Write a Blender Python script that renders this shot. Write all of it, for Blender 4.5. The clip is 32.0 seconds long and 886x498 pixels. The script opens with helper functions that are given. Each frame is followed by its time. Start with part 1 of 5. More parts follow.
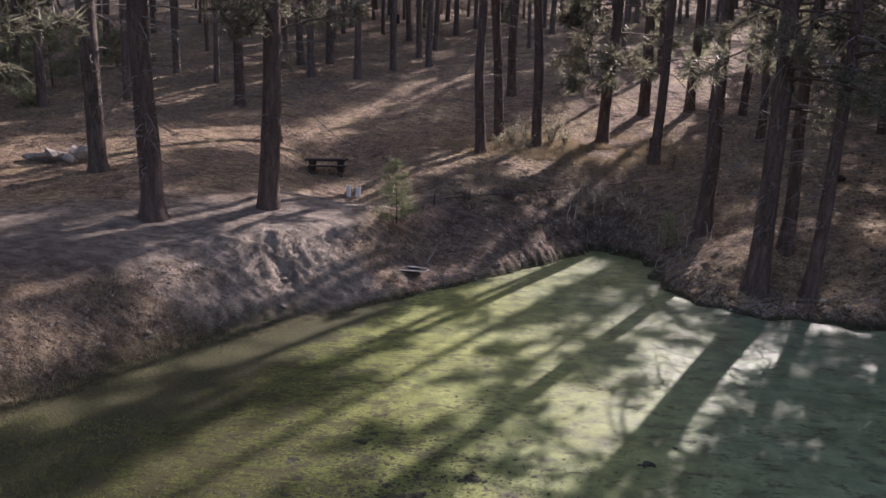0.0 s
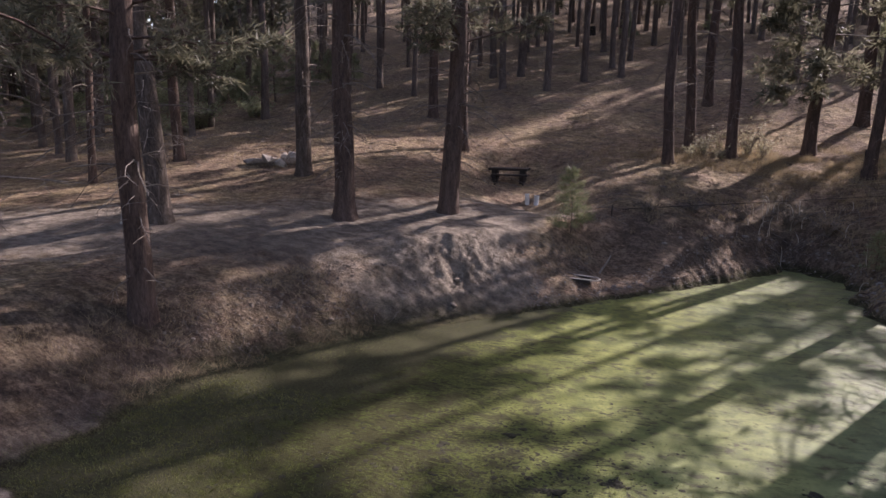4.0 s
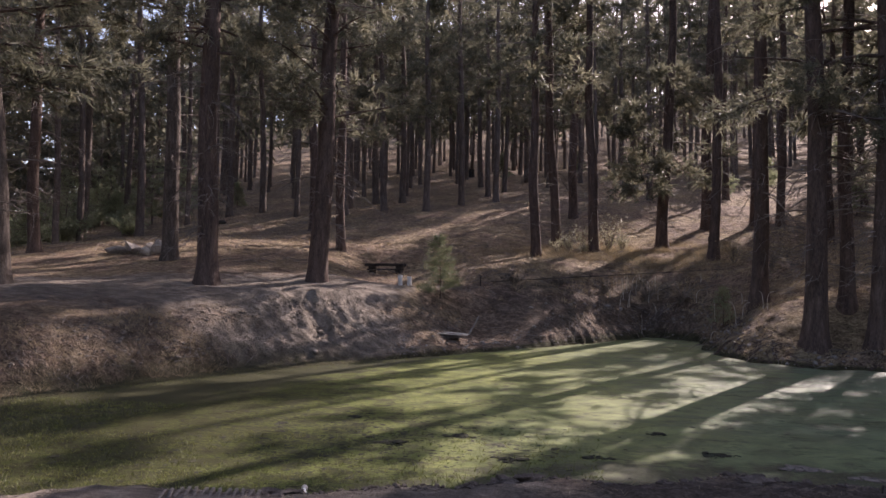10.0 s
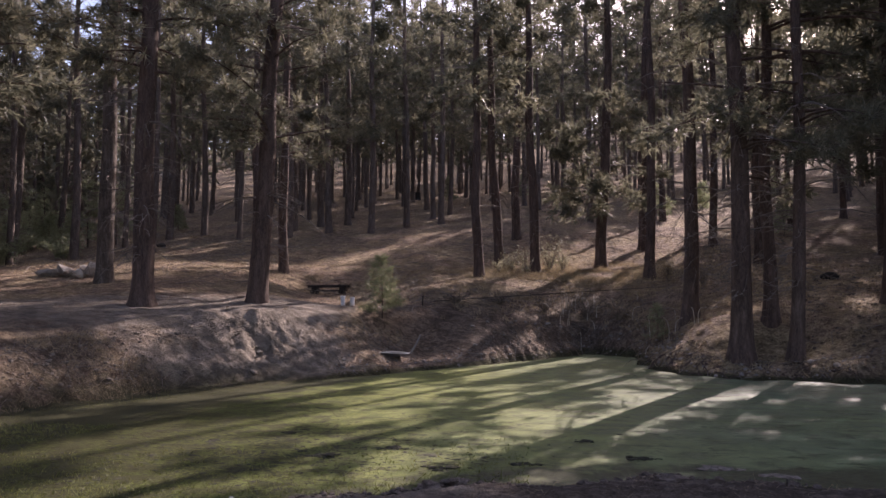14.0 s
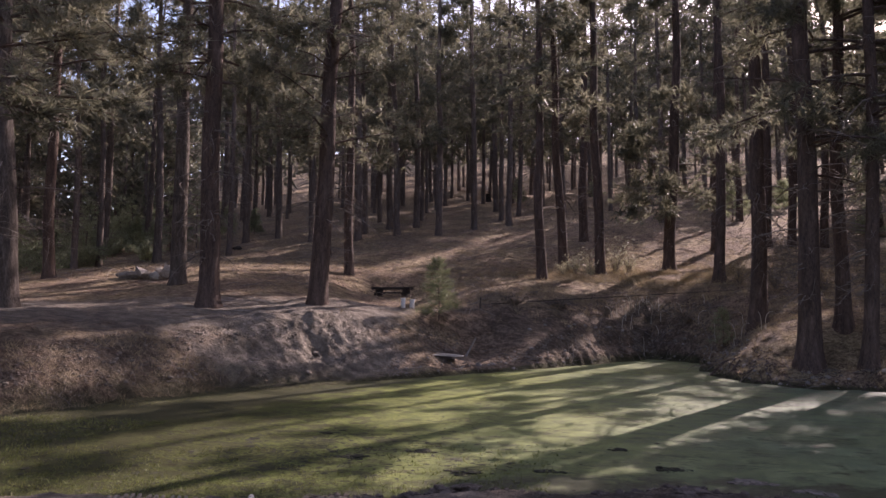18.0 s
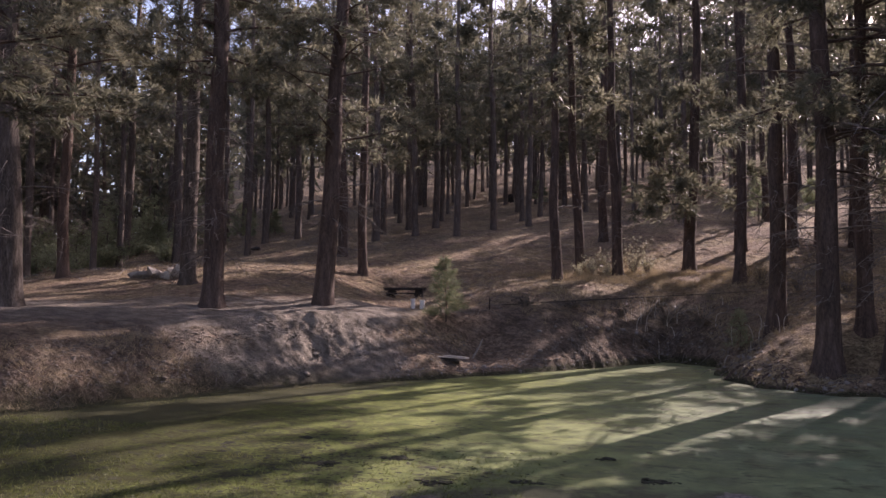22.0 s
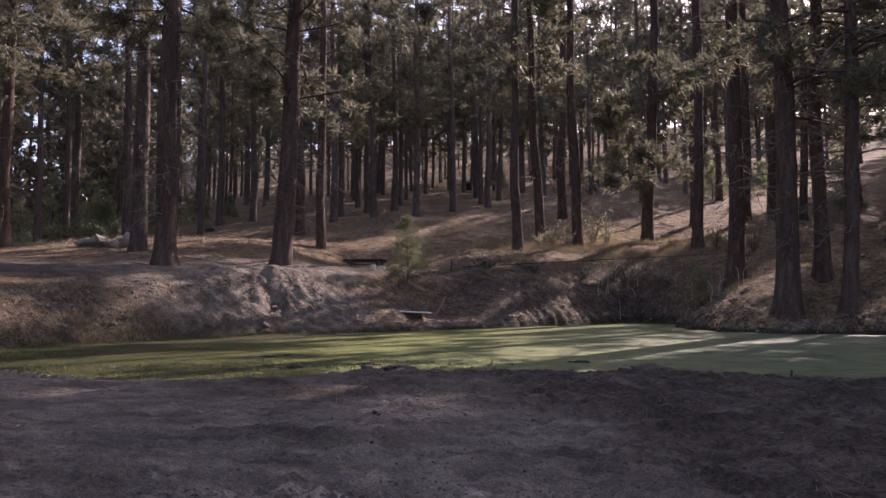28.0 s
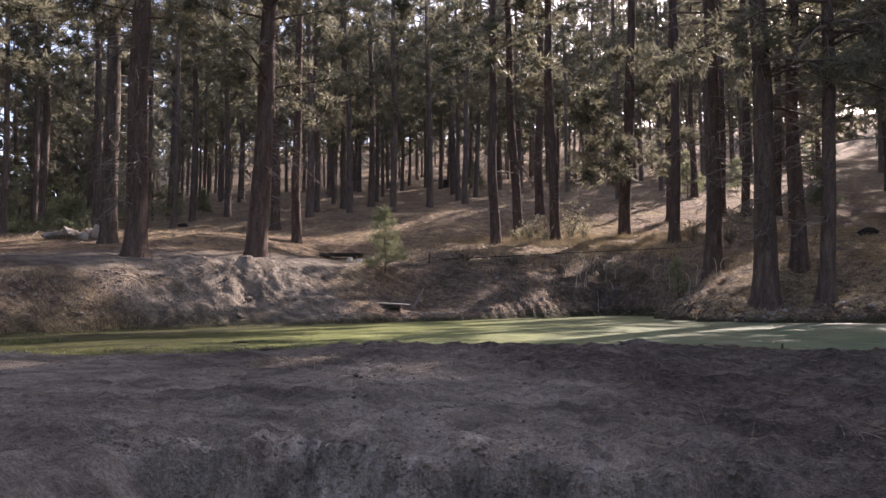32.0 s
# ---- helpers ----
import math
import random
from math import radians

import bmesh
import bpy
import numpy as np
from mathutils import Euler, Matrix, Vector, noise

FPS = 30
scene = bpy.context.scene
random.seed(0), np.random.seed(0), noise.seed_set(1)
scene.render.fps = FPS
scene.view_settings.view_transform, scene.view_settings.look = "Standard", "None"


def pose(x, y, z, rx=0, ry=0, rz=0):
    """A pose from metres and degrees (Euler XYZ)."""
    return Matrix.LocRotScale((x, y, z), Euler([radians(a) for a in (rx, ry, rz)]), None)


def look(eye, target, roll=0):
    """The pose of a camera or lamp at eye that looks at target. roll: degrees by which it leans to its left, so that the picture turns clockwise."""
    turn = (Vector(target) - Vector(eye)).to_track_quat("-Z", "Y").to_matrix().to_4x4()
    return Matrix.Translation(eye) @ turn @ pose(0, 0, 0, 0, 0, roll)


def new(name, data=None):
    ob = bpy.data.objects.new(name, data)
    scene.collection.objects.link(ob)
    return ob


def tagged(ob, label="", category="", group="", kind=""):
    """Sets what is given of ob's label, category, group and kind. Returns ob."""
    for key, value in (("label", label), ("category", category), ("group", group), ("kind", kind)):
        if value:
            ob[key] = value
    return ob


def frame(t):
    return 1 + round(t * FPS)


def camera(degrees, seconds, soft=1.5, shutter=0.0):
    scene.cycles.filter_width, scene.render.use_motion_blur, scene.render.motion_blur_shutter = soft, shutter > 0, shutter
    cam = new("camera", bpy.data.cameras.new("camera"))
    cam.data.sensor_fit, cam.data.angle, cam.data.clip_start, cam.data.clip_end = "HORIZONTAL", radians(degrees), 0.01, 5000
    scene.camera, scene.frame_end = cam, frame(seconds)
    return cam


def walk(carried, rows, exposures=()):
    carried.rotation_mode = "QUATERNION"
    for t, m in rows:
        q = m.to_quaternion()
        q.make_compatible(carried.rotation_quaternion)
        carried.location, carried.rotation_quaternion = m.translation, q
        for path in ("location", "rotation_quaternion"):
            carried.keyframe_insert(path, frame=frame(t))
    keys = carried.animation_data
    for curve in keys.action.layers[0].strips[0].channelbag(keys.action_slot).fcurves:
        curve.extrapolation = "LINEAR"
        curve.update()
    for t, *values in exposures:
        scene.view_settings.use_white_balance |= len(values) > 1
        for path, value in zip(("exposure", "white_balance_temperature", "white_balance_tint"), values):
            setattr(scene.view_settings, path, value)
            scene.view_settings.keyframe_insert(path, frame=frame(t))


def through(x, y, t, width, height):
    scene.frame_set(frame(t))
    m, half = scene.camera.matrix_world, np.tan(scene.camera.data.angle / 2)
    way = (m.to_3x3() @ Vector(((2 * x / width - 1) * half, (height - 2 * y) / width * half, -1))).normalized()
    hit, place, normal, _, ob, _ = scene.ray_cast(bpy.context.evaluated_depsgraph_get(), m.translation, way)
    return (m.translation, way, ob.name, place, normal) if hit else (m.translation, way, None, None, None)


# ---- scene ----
cam = camera(65.0, 32.0)
PATH = [
    (0, (0.757, -0.518, 4.623), (0.545, 1.43, 4.22), 0.9),
    (0.5, (0.826, -0.585, 4.625), (0.568, 1.358, 4.225), 0.8),
    (1, (1.169, -0.651, 4.604), (0.927, 1.296, 4.212), 0.6),
    (1.5, (1.282, -0.724, 4.63), (0.909, 1.202, 4.242), 0.7),
    (2, (1.227, -0.726, 4.578), (0.489, 1.094, 4.197), 1.0),
    (2.5, (1.311, -0.743, 4.61), (0.521, 1.054, 4.228), 0.9),
    (4.5, (1.255, -0.748, 4.365), (0.546, 1.085, 3.995), 0.5),
    (5, (1.273, -0.74, 4.155), (0.585, 1.102, 3.786), 0.4),
    (5.5, (1.327, -0.754, 3.946), (0.662, 1.095, 3.577), 0.4),
    (6, (1.498, -0.705, 3.708), (0.858, 1.154, 3.339), 0.3),
    (6.5, (1.808, -0.683, 3.508), (1.192, 1.184, 3.139), 0.3),
    (7, (2.073, -0.624, 3.288), (1.482, 1.251, 2.919), 0.4),
    (7.5, (2.111, -0.618, 3.068), (1.543, 1.264, 2.7), 0.4),
    (8, (2.122, -0.61, 2.821), (1.576, 1.278, 2.452), 0.4),
    (8.5, (2.118, -0.627, 2.591), (1.591, 1.267, 2.225), 0.4),
    (9, (2.102, -0.65, 2.32), (1.592, 1.263, 2.039), 0.4),
    (9.5, (2.066, -0.66, 2.072), (1.577, 1.276, 1.947), 0.3),
    (10, (2.023, -0.67, 1.893), (1.561, 1.274, 1.974), 0.2),
    (10.5, (1.981, -0.688, 1.73), (1.537, 1.257, 1.871), 0.1),
    (11, (1.946, -0.709, 1.692), (1.519, 1.24, 1.833), 0.0),
    (11.5, (1.972, -0.685, 1.725), (1.702, 1.292, 1.866), -0.3),
    (12, (1.943, -0.687, 1.745), (1.722, 1.296, 1.888), -0.3),
    (12.5, (1.947, -0.697, 1.752), (1.683, 1.28, 1.896), -0.4),
    (13, (1.976, -0.722, 1.753), (1.693, 1.253, 1.899), -0.4),
    (13.5, (2.075, -0.75, 1.76), (1.791, 1.224, 1.907), -0.5),
    (14, (2.25, -0.783, 1.76), (1.934, 1.187, 1.909), -0.4),
    (14.5, (2.304, -0.783, 1.763), (1.926, 1.175, 1.913), -0.2),
    (15, (2.299, -0.807, 1.775), (1.796, 1.123, 1.928), 0.0),
    (15.5, (2.301, -0.803, 1.801), (1.715, 1.104, 1.954), 0.1),
    (17.5, (2.619, -0.752, 1.785), (2.073, 1.166, 1.94), -0.1),
    (18, (2.813, -0.69, 1.794), (2.285, 1.232, 1.948), -0.1),
    (18.5, (2.963, -0.671, 1.81), (2.453, 1.256, 1.963), -0.1),
    (19, (3.081, -0.568, 1.803), (2.586, 1.364, 1.957), -0.1),
    (19.5, (3.179, -0.432, 1.814), (2.7, 1.504, 1.969), -0.1),
    (20, (3.24, -0.23, 1.806), (2.776, 1.709, 1.963), -0.2),
    (20.5, (3.233, -0.125, 1.797), (2.709, 1.798, 1.955), -0.1),
    (21, (3.239, -0.102, 1.777), (2.634, 1.798, 1.935), 0.1),
    (21.5, (3.254, -0.112, 1.764), (2.639, 1.785, 1.922), 0.1),
    (22, (3.254, -0.131, 1.775), (2.651, 1.769, 1.933), 0.1),
    (22.5, (3.241, -0.121, 1.761), (2.648, 1.783, 1.919), 0.0),
    (23, (3.241, -0.126, 1.694), (2.658, 1.781, 1.851), -0.1),
    (23.5, (3.242, -0.131, 1.582), (2.671, 1.779, 1.737), -0.1),
    (24, (3.25, -0.141, 1.476), (2.69, 1.773, 1.631), -0.1),
    (24.5, (3.256, -0.154, 1.387), (2.706, 1.763, 1.541), -0.2),
    (25, (3.253, -0.163, 1.286), (2.714, 1.757, 1.439), -0.2),
    (25.5, (3.196, -0.186, 1.172), (2.669, 1.737, 1.325), -0.2),
    (27.5, (3.045, 0.089, 0.782), (2.554, 2.022, 0.933), -0.4),
    (28, (3.015, 0.219, 0.681), (2.53, 2.153, 0.833), -0.4),
    (28.5, (2.998, 0.305, 0.58), (2.521, 2.241, 0.733), -0.5),
    (29, (2.964, 0.348, 0.516), (2.497, 2.287, 0.667), -0.5),
    (29.5, (2.944, 0.426, 0.489), (2.485, 2.367, 0.64), -0.5),
    (30, (2.932, 0.459, 0.497), (2.481, 2.401, 0.647), -0.5),
    (30.5, (2.929, 0.494, 0.492), (2.486, 2.439, 0.643), -0.5),
    (31, (2.929, 0.467, 0.502), (2.495, 2.413, 0.652), -0.5),
    (31.5, (2.925, 0.454, 0.5), (2.498, 2.402, 0.649), -0.5),
    (32, (2.917, 0.426, 0.49), (2.498, 2.376, 0.639), -0.5),
]
walk(cam, [(t, look(eye, target, roll)) for t, eye, target, roll in PATH], [(0, 1.22, 6450, 30), (2, 1.03, 6600, 30), (6, 1.07, 6650, 31), (9.8, 1.02, 6770, 30), (10.8, 1.18, 6750, 29), (13, 1.17, 6750, 30), (14, 1.0, 6800, 33), (15, 1.0, 6800, 35), (28, 1.02, 6800, 35), (29.3, 1.5, 6950, 27), (32, 1.52, 6950, 27)])

# ---------- world, sun ----------
SUN_AZ, SUN_EL = radians(27.8), radians(33.0)
sky_world = bpy.data.worlds.new("sky")
scene.world = sky_world
sky_world.use_nodes = True
wn = sky_world.node_tree.nodes
sky = wn.new("ShaderNodeTexSky")
sky.sky_type, sky.sun_disc, sky.sun_elevation, sky.sun_rotation = "NISHITA", False, SUN_EL, SUN_AZ
sky.dust_density, sky.ozone_density = 2.2, 0.7
sky_world.node_tree.links.new(sky.outputs["Color"], wn["Background"].inputs["Color"])
wn["Background"].inputs["Strength"].default_value = 0.15
sun = new("sun", bpy.data.lights.new("sun", "SUN"))
sun.data.energy, sun.data.angle, sun.data.color = 4.8, radians(0.53), (1.0, 0.965, 0.91)
to_sun = Vector((math.sin(SUN_AZ) * math.cos(SUN_EL), math.cos(SUN_AZ) * math.cos(SUN_EL), math.sin(SUN_EL)))
sun.matrix_world = look(to_sun * 60, (0, 0, 0))

# ---------- mesh helpers ----------


def mesh_of(name, verts, faces, material=None, smooth=False):
    me = bpy.data.meshes.new(name)
    me.from_pydata([tuple(v) for v in verts], [], [tuple(f) for f in faces])
    if material:
        me.materials.append(material)
    if smooth:
        me.shade_smooth()
    me.update()
    return me


def part(name, geo, material, parent=None, label="", smooth=False):
    """One mesh object from a bmesh, a mesh or (verts, faces), under its parent."""
    if isinstance(geo, bmesh.types.BMesh):
        me = bpy.data.meshes.new(name)
        geo.to_mesh(me)
        geo.free()
        me.materials.append(material)
        if smooth:
            me.shade_smooth()
    elif isinstance(geo, bpy.types.Mesh):
        me = geo
    else:
        me = mesh_of(name, *geo, material, smooth)
    ob = new(name, me)
    if parent:
        ob.parent = parent
    if label:
        tagged(ob, label)
    return ob


def thing(name, m, label, category, group="", kind=""):
    ob = new(name)
    ob.matrix_world = m
    ob.empty_display_size = 0.2
    return tagged(ob, label, category, group, kind)


class Geo:
    """Collects vertices and faces for one mesh."""

    def __init__(self):
        self.v, self.f, self.n = [], [], 0

    def add(self, verts, faces):
        self.v.append(np.asarray(verts, float))
        self.f.extend([tuple(int(i) + self.n for i in f) for f in faces])
        self.n += len(verts)

    def tube(self, path, radii, sides=6, cap=True):
        path, radii = np.asarray(path, float), np.asarray(radii, float)
        tang = np.gradient(path, axis=0)
        tang /= np.linalg.norm(tang, axis=1)[:, None] + 1e-9
        ref = np.array([0.0, 0.0, 1.0]) if abs(tang[:, 2]).mean() < 0.8 else np.array([1.0, 0.0, 0.0])
        a = np.cross(tang, ref)
        a /= np.linalg.norm(a, axis=1)[:, None] + 1e-9
        b = np.cross(tang, a)
        ang = np.arange(sides) * 2 * np.pi / sides
        ring = (np.cos(ang)[None, :, None] * a[:, None] + np.sin(ang)[None, :, None] * b[:, None]) * radii[:, None, None]
        verts = (path[:, None] + ring).reshape(-1, 3)
        faces = [(i * sides + j, i * sides + (j + 1) % sides, (i + 1) * sides + (j + 1) % sides, (i + 1) * sides + j) for i in range(len(path) - 1) for j in range(sides)]
        if cap:
            faces += [tuple(range(sides - 1, -1, -1)), tuple((len(path) - 1) * sides + j for j in range(sides))]
        self.add(verts, faces)

    def blades(self, base, tip, width, side):
        """Thin triangles from base to tip."""
        base, tip, side = (np.asarray(v, float) for v in (base, tip, side))
        n = len(base)
        w = np.asarray(width, float).reshape(-1, 1) * side / 2
        verts = np.stack([base - w, base + w, tip], 1).reshape(-1, 3)
        self.add(verts, np.arange(3 * n).reshape(-1, 3))

    def geo(self):
        return (np.concatenate(self.v), self.f)


def unit(v):
    v = np.asarray(v, float)
    return v / (np.linalg.norm(v, axis=-1, keepdims=True) + 1e-9)


def rounded_box(sx, sy, sz, bevel=0.01, centre=(0, 0, 0)):
    bm = bmesh.new()
    bmesh.ops.create_cube(bm, size=1, matrix=Matrix.Translation(centre) @ Matrix.Diagonal((sx, sy, sz, 1)))
    bmesh.ops.bevel(bm, geom=bm.edges[:], offset=bevel, segments=2, affect="EDGES", profile=0.6)
    return bm


def lump(radius, seed, squash=(1, 1, 0.7), detail=2, rough=0.35):
    """A stone or clod: an icosphere pushed about by noise."""
    bm = bmesh.new()
    bmesh.ops.create_icosphere(bm, subdivisions=detail, radius=1)
    for v in bm.verts:
        p = v.co + Vector((seed * 3.7, seed * 1.3, seed * 7.1))
        k = 1 + rough * noise.noise(p * 1.1) + rough * 0.5 * noise.noise(p * 2.7)
        v.co = Vector((v.co.x * squash[0], v.co.y * squash[1], v.co.z * squash[2])) * k * radius
    return bm


# ---------- materials ----------


def material(name, rough=0.8, metal=0.0, spec=0.3):
    m = bpy.data.materials.new(name)
    m.use_nodes = True
    t = m.node_tree
    b = t.nodes["Principled BSDF"]
    b.inputs["Roughness"].default_value, b.inputs["Metallic"].default_value = rough, metal
    b.inputs["Specular IOR Level"].default_value = spec
    return m, t, b


def node(t, kind, **values):
    n = t.nodes.new(kind)
    for key, value in values.items():
        n.inputs[key.replace("_", " ")].default_value = value
    return n


def noise_of(t, scale, detail=4.0, rough=0.6, stretch=None, space="Object"):
    n = node(t, "ShaderNodeTexNoise", Scale=scale, Detail=detail, Roughness=rough)
    co = t.nodes.new("ShaderNodeTexCoord")
    if stretch:
        mp = t.nodes.new("ShaderNodeMapping")
        mp.inputs["Scale"].default_value = stretch
        t.links.new(co.outputs[space], mp.inputs["Vector"])
        t.links.new(mp.outputs["Vector"], n.inputs["Vector"])
    else:
        t.links.new(co.outputs[space], n.inputs["Vector"])
    return n.outputs["Fac"]


def colours(t, fac, stops):
    r = t.nodes.new("ShaderNodeValToRGB")
    while len(r.color_ramp.elements) < len(stops):
        r.color_ramp.elements.new(0.5)
    for e, (at, c) in zip(r.color_ramp.elements, stops):
        e.position, e.color = at, (*c, 1)
    t.links.new(fac, r.inputs["Fac"])
    return r.outputs["Color"]


def mixed(t, fac, a, b, blend="MIX"):
    m = t.nodes.new("ShaderNodeMix")
    m.data_type, m.blend_type = "RGBA", blend
    for sock, value in ((m.inputs[0], fac), (m.inputs[6], a), (m.inputs[7], b)):
        if isinstance(value, bpy.types.NodeSocket):
            t.links.new(value, sock)
        else:
            sock.default_value = value if isinstance(value, float) else (*value, 1)
    return m.outputs[2]


def maths(t, op, a, b):
    m = t.nodes.new("ShaderNodeMath")
    m.operation = op
    for sock, value in ((m.inputs[0], a), (m.inputs[1], b)):
        if isinstance(value, bpy.types.NodeSocket):
            t.links.new(value, sock)
        else:
            sock.default_value = value
    return m.outputs[0]


def bump(t, b, height, strength, distance):
    n = node(t, "ShaderNodeBump", Strength=strength, Distance=distance)
    t.links.new(height, n.inputs["Height"])
    t.links.new(n.outputs["Normal"], b.inputs["Normal"])


def attr(t, name):
    n = t.nodes.new("ShaderNodeAttribute")
    n.attribute_name = name
    return n.outputs["Fac"]


def bark_material(name, dark, mid, pale):
    m, t, b = material(name, 0.92, spec=0.15)
    plates = noise_of(t, 5.0, 5, 0.65, (1.6, 1.6, 0.32))
    grain = noise_of(t, 34.0, 4, 0.7, (1, 1, 0.3))
    patch = noise_of(t, 0.9, 2, 0.5, (1, 1, 0.5))
    base = colours(t, plates, [(0.36, dark), (0.52, mid), (0.74, pale)])
    base = mixed(t, maths(t, "MULTIPLY", patch, 0.55), base, mid)
    base = mixed(t, 0.35, base, colours(t, grain, [(0.36, dark), (0.78, pale)]))
    t.links.new(base, b.inputs["Base Color"])
    bump(t, b, maths(t, "ADD", plates, maths(t, "MULTIPLY", grain, 0.25)), 0.9, 0.05)
    return m


BARK = bark_material("pine_bark", (0.034, 0.025, 0.021), (0.095, 0.066, 0.054), (0.25, 0.18, 0.145))
# Copy of the pine bark with sunlight on two trunks painted in.
SUNLIT_BARK = bark_material("sunlit_bark", (0.03, 0.024, 0.02), (0.085, 0.066, 0.055), (0.3, 0.25, 0.21))
# Pine bark paled for far trunks, with distance haze put into the colour.
HAZED_BARK = bark_material("hazed_bark", (0.052, 0.04, 0.034), (0.135, 0.104, 0.087), (0.3, 0.245, 0.205))
TWIG = bark_material("dead_twig", (0.08, 0.066, 0.056), (0.2, 0.168, 0.142), (0.4, 0.35, 0.3))


def leaf_material(name, dark, mid, pale, through=0.35):
    m, t, b = material(name, 0.55, spec=0.35)
    info = t.nodes.new("ShaderNodeNewGeometry").outputs["Random Per Island"]
    clump = noise_of(t, 0.8, 2, 0.5)
    c = colours(t, info, [(0.0, dark), (0.55, mid), (1.0, pale)])
    c = mixed(t, 0.45, c, colours(t, clump, [(0.35, dark), (0.65, pale)]))
    t.links.new(c, b.inputs["Base Color"])
    tr = t.nodes.new("ShaderNodeBsdfTranslucent")
    t.links.new(c, tr.inputs["Color"])
    mix = node(t, "ShaderNodeMixShader", Fac=through)
    t.links.new(b.outputs["BSDF"], mix.inputs[1])
    t.links.new(tr.outputs["BSDF"], mix.inputs[2])
    t.links.new(mix.outputs["Shader"], t.nodes["Material Output"].inputs["Surface"])
    return m


NEEDLES = leaf_material("pine_needles", (0.078, 0.082, 0.055), (0.16, 0.158, 0.106), (0.275, 0.256, 0.175), 0.55)
SAPLING = leaf_material("sapling_needles", (0.072, 0.085, 0.042), (0.14, 0.157, 0.08), (0.24, 0.25, 0.14), 0.5)
SHRUB = leaf_material("shrub_leaves", (0.14, 0.16, 0.09), (0.27, 0.295, 0.165), (0.42, 0.43, 0.27), 0.6)
PALE_LEAF = leaf_material("pale_bush_leaves", (0.24, 0.22, 0.13), (0.4, 0.37, 0.23), (0.58, 0.54, 0.38))
DRY_GRASS = leaf_material("dry_grass", (0.16, 0.12, 0.07), (0.33, 0.25, 0.145), (0.52, 0.42, 0.26))
POND_GRASS = leaf_material("pond_grass", (0.06, 0.072, 0.022), (0.135, 0.152, 0.042), (0.26, 0.262, 0.095))
DARK_LEAF = leaf_material("dark_brush", (0.035, 0.03, 0.022), (0.075, 0.062, 0.045), (0.15, 0.125, 0.09))
REED = leaf_material("dead_reeds", (0.4, 0.35, 0.28), (0.55, 0.49, 0.4), (0.75, 0.69, 0.58), 0.2)


def ground_material():
    m, t, b = material("forest_floor", 0.95, spec=0.12)
    big, mid_n, fine = noise_of(t, 0.45, 4, 0.6), noise_of(t, 3.2, 5, 0.65), noise_of(t, 38.0, 4, 0.7)
    streak = noise_of(t, 7.0, 6, 0.75, (1, 1.5, 1))
    dirt = colours(t, mid_n, [(0.38, (0.14, 0.119, 0.098)), (0.5, (0.235, 0.2, 0.16)), (0.62, (0.335, 0.288, 0.234))])
    drag = noise_of(t, 2.2, 6, 0.7, (0.7, 4.0, 1))
    dirt = mixed(t, maths(t, "MULTIPLY", attr(t, "worked"), 0.6), dirt, colours(t, drag, [(0.42, (0.165, 0.14, 0.116)), (0.58, (0.46, 0.395, 0.32))]))
    dirt = mixed(t, 0.25, dirt, colours(t, fine, [(0.42, (0.1, 0.083, 0.069)), (0.58, (0.34, 0.3, 0.25))]))
    litter = colours(t, mid_n, [(0.39, (0.08, 0.053, 0.039)), (0.5, (0.2, 0.137, 0.096)), (0.61, (0.36, 0.265, 0.18))])
    litter = mixed(t, 0.45, litter, colours(t, streak, [(0.42, (0.06, 0.042, 0.031)), (0.58, (0.36, 0.27, 0.19))]))
    grassy = colours(t, streak, [(0.42, (0.17, 0.13, 0.07)), (0.58, (0.46, 0.37, 0.21))])
    litter = mixed(t, colours(t, maths(t, "ADD", big, maths(t, "MULTIPLY", maths(t, "SUBTRACT", mid_n, 0.5), 0.5)), [(0.46, (0, 0, 0)), (0.58, (0.8, 0.8, 0.8))]), litter, grassy)
    edge = maths(t, "ADD", attr(t, "dirt"), maths(t, "MULTIPLY", maths(t, "SUBTRACT", mid_n, 0.5), 0.9))
    grain = noise_of(t, 16.0, 5, 0.75)
    needles = colours(t, grain, [(0.42, (0.05, 0.036, 0.027)), (0.5, (0.19, 0.135, 0.096)), (0.58, (0.44, 0.34, 0.24))])
    litter = mixed(t, 0.4, litter, needles)
    dirt = mixed(t, 0.15, dirt, colours(t, grain, [(0.42, (0.093, 0.078, 0.066)), (0.58, (0.35, 0.31, 0.26))]))
    base = mixed(t, colours(t, edge, [(0.35, (0, 0, 0)), (0.65, (1, 1, 1))]), litter, dirt)
    soil_and_shade = colours(t, streak, [(0.40, (0.04, 0.031, 0.026)), (0.52, (0.092, 0.07, 0.057)), (0.6, (0.2, 0.155, 0.12))])
    soil_and_shade = mixed(t, 0.45, soil_and_shade, colours(t, fine, [(0.42, (0.035, 0.028, 0.024)), (0.58, (0.17, 0.138, 0.115))]))
    dark = maths(t, "ADD", attr(t, "soil_and_shade"), maths(t, "MULTIPLY", maths(t, "SUBTRACT", mid_n, 0.5), 2.2))
    base = mixed(t, colours(t, dark, [(0.2, (0, 0, 0)), (0.95, (0.85, 0.85, 0.85))]), base, soil_and_shade)
    dry = colours(t, noise_of(t, 24.0, 5, 0.75, (1, 0.6, 0.5)), [(0.4, (0.24, 0.2, 0.165)), (0.6, (0.58, 0.51, 0.43))])
    base = mixed(t, maths(t, "MULTIPLY", attr(t, "crumbly"), colours(t, mid_n, [(0.38, (0.35, 0.35, 0.35)), (0.6, (1, 1, 1))])), base, dry)
    mud = colours(t, fine, [(0.42, (0.035, 0.032, 0.02)), (0.58, (0.10, 0.095, 0.05))])
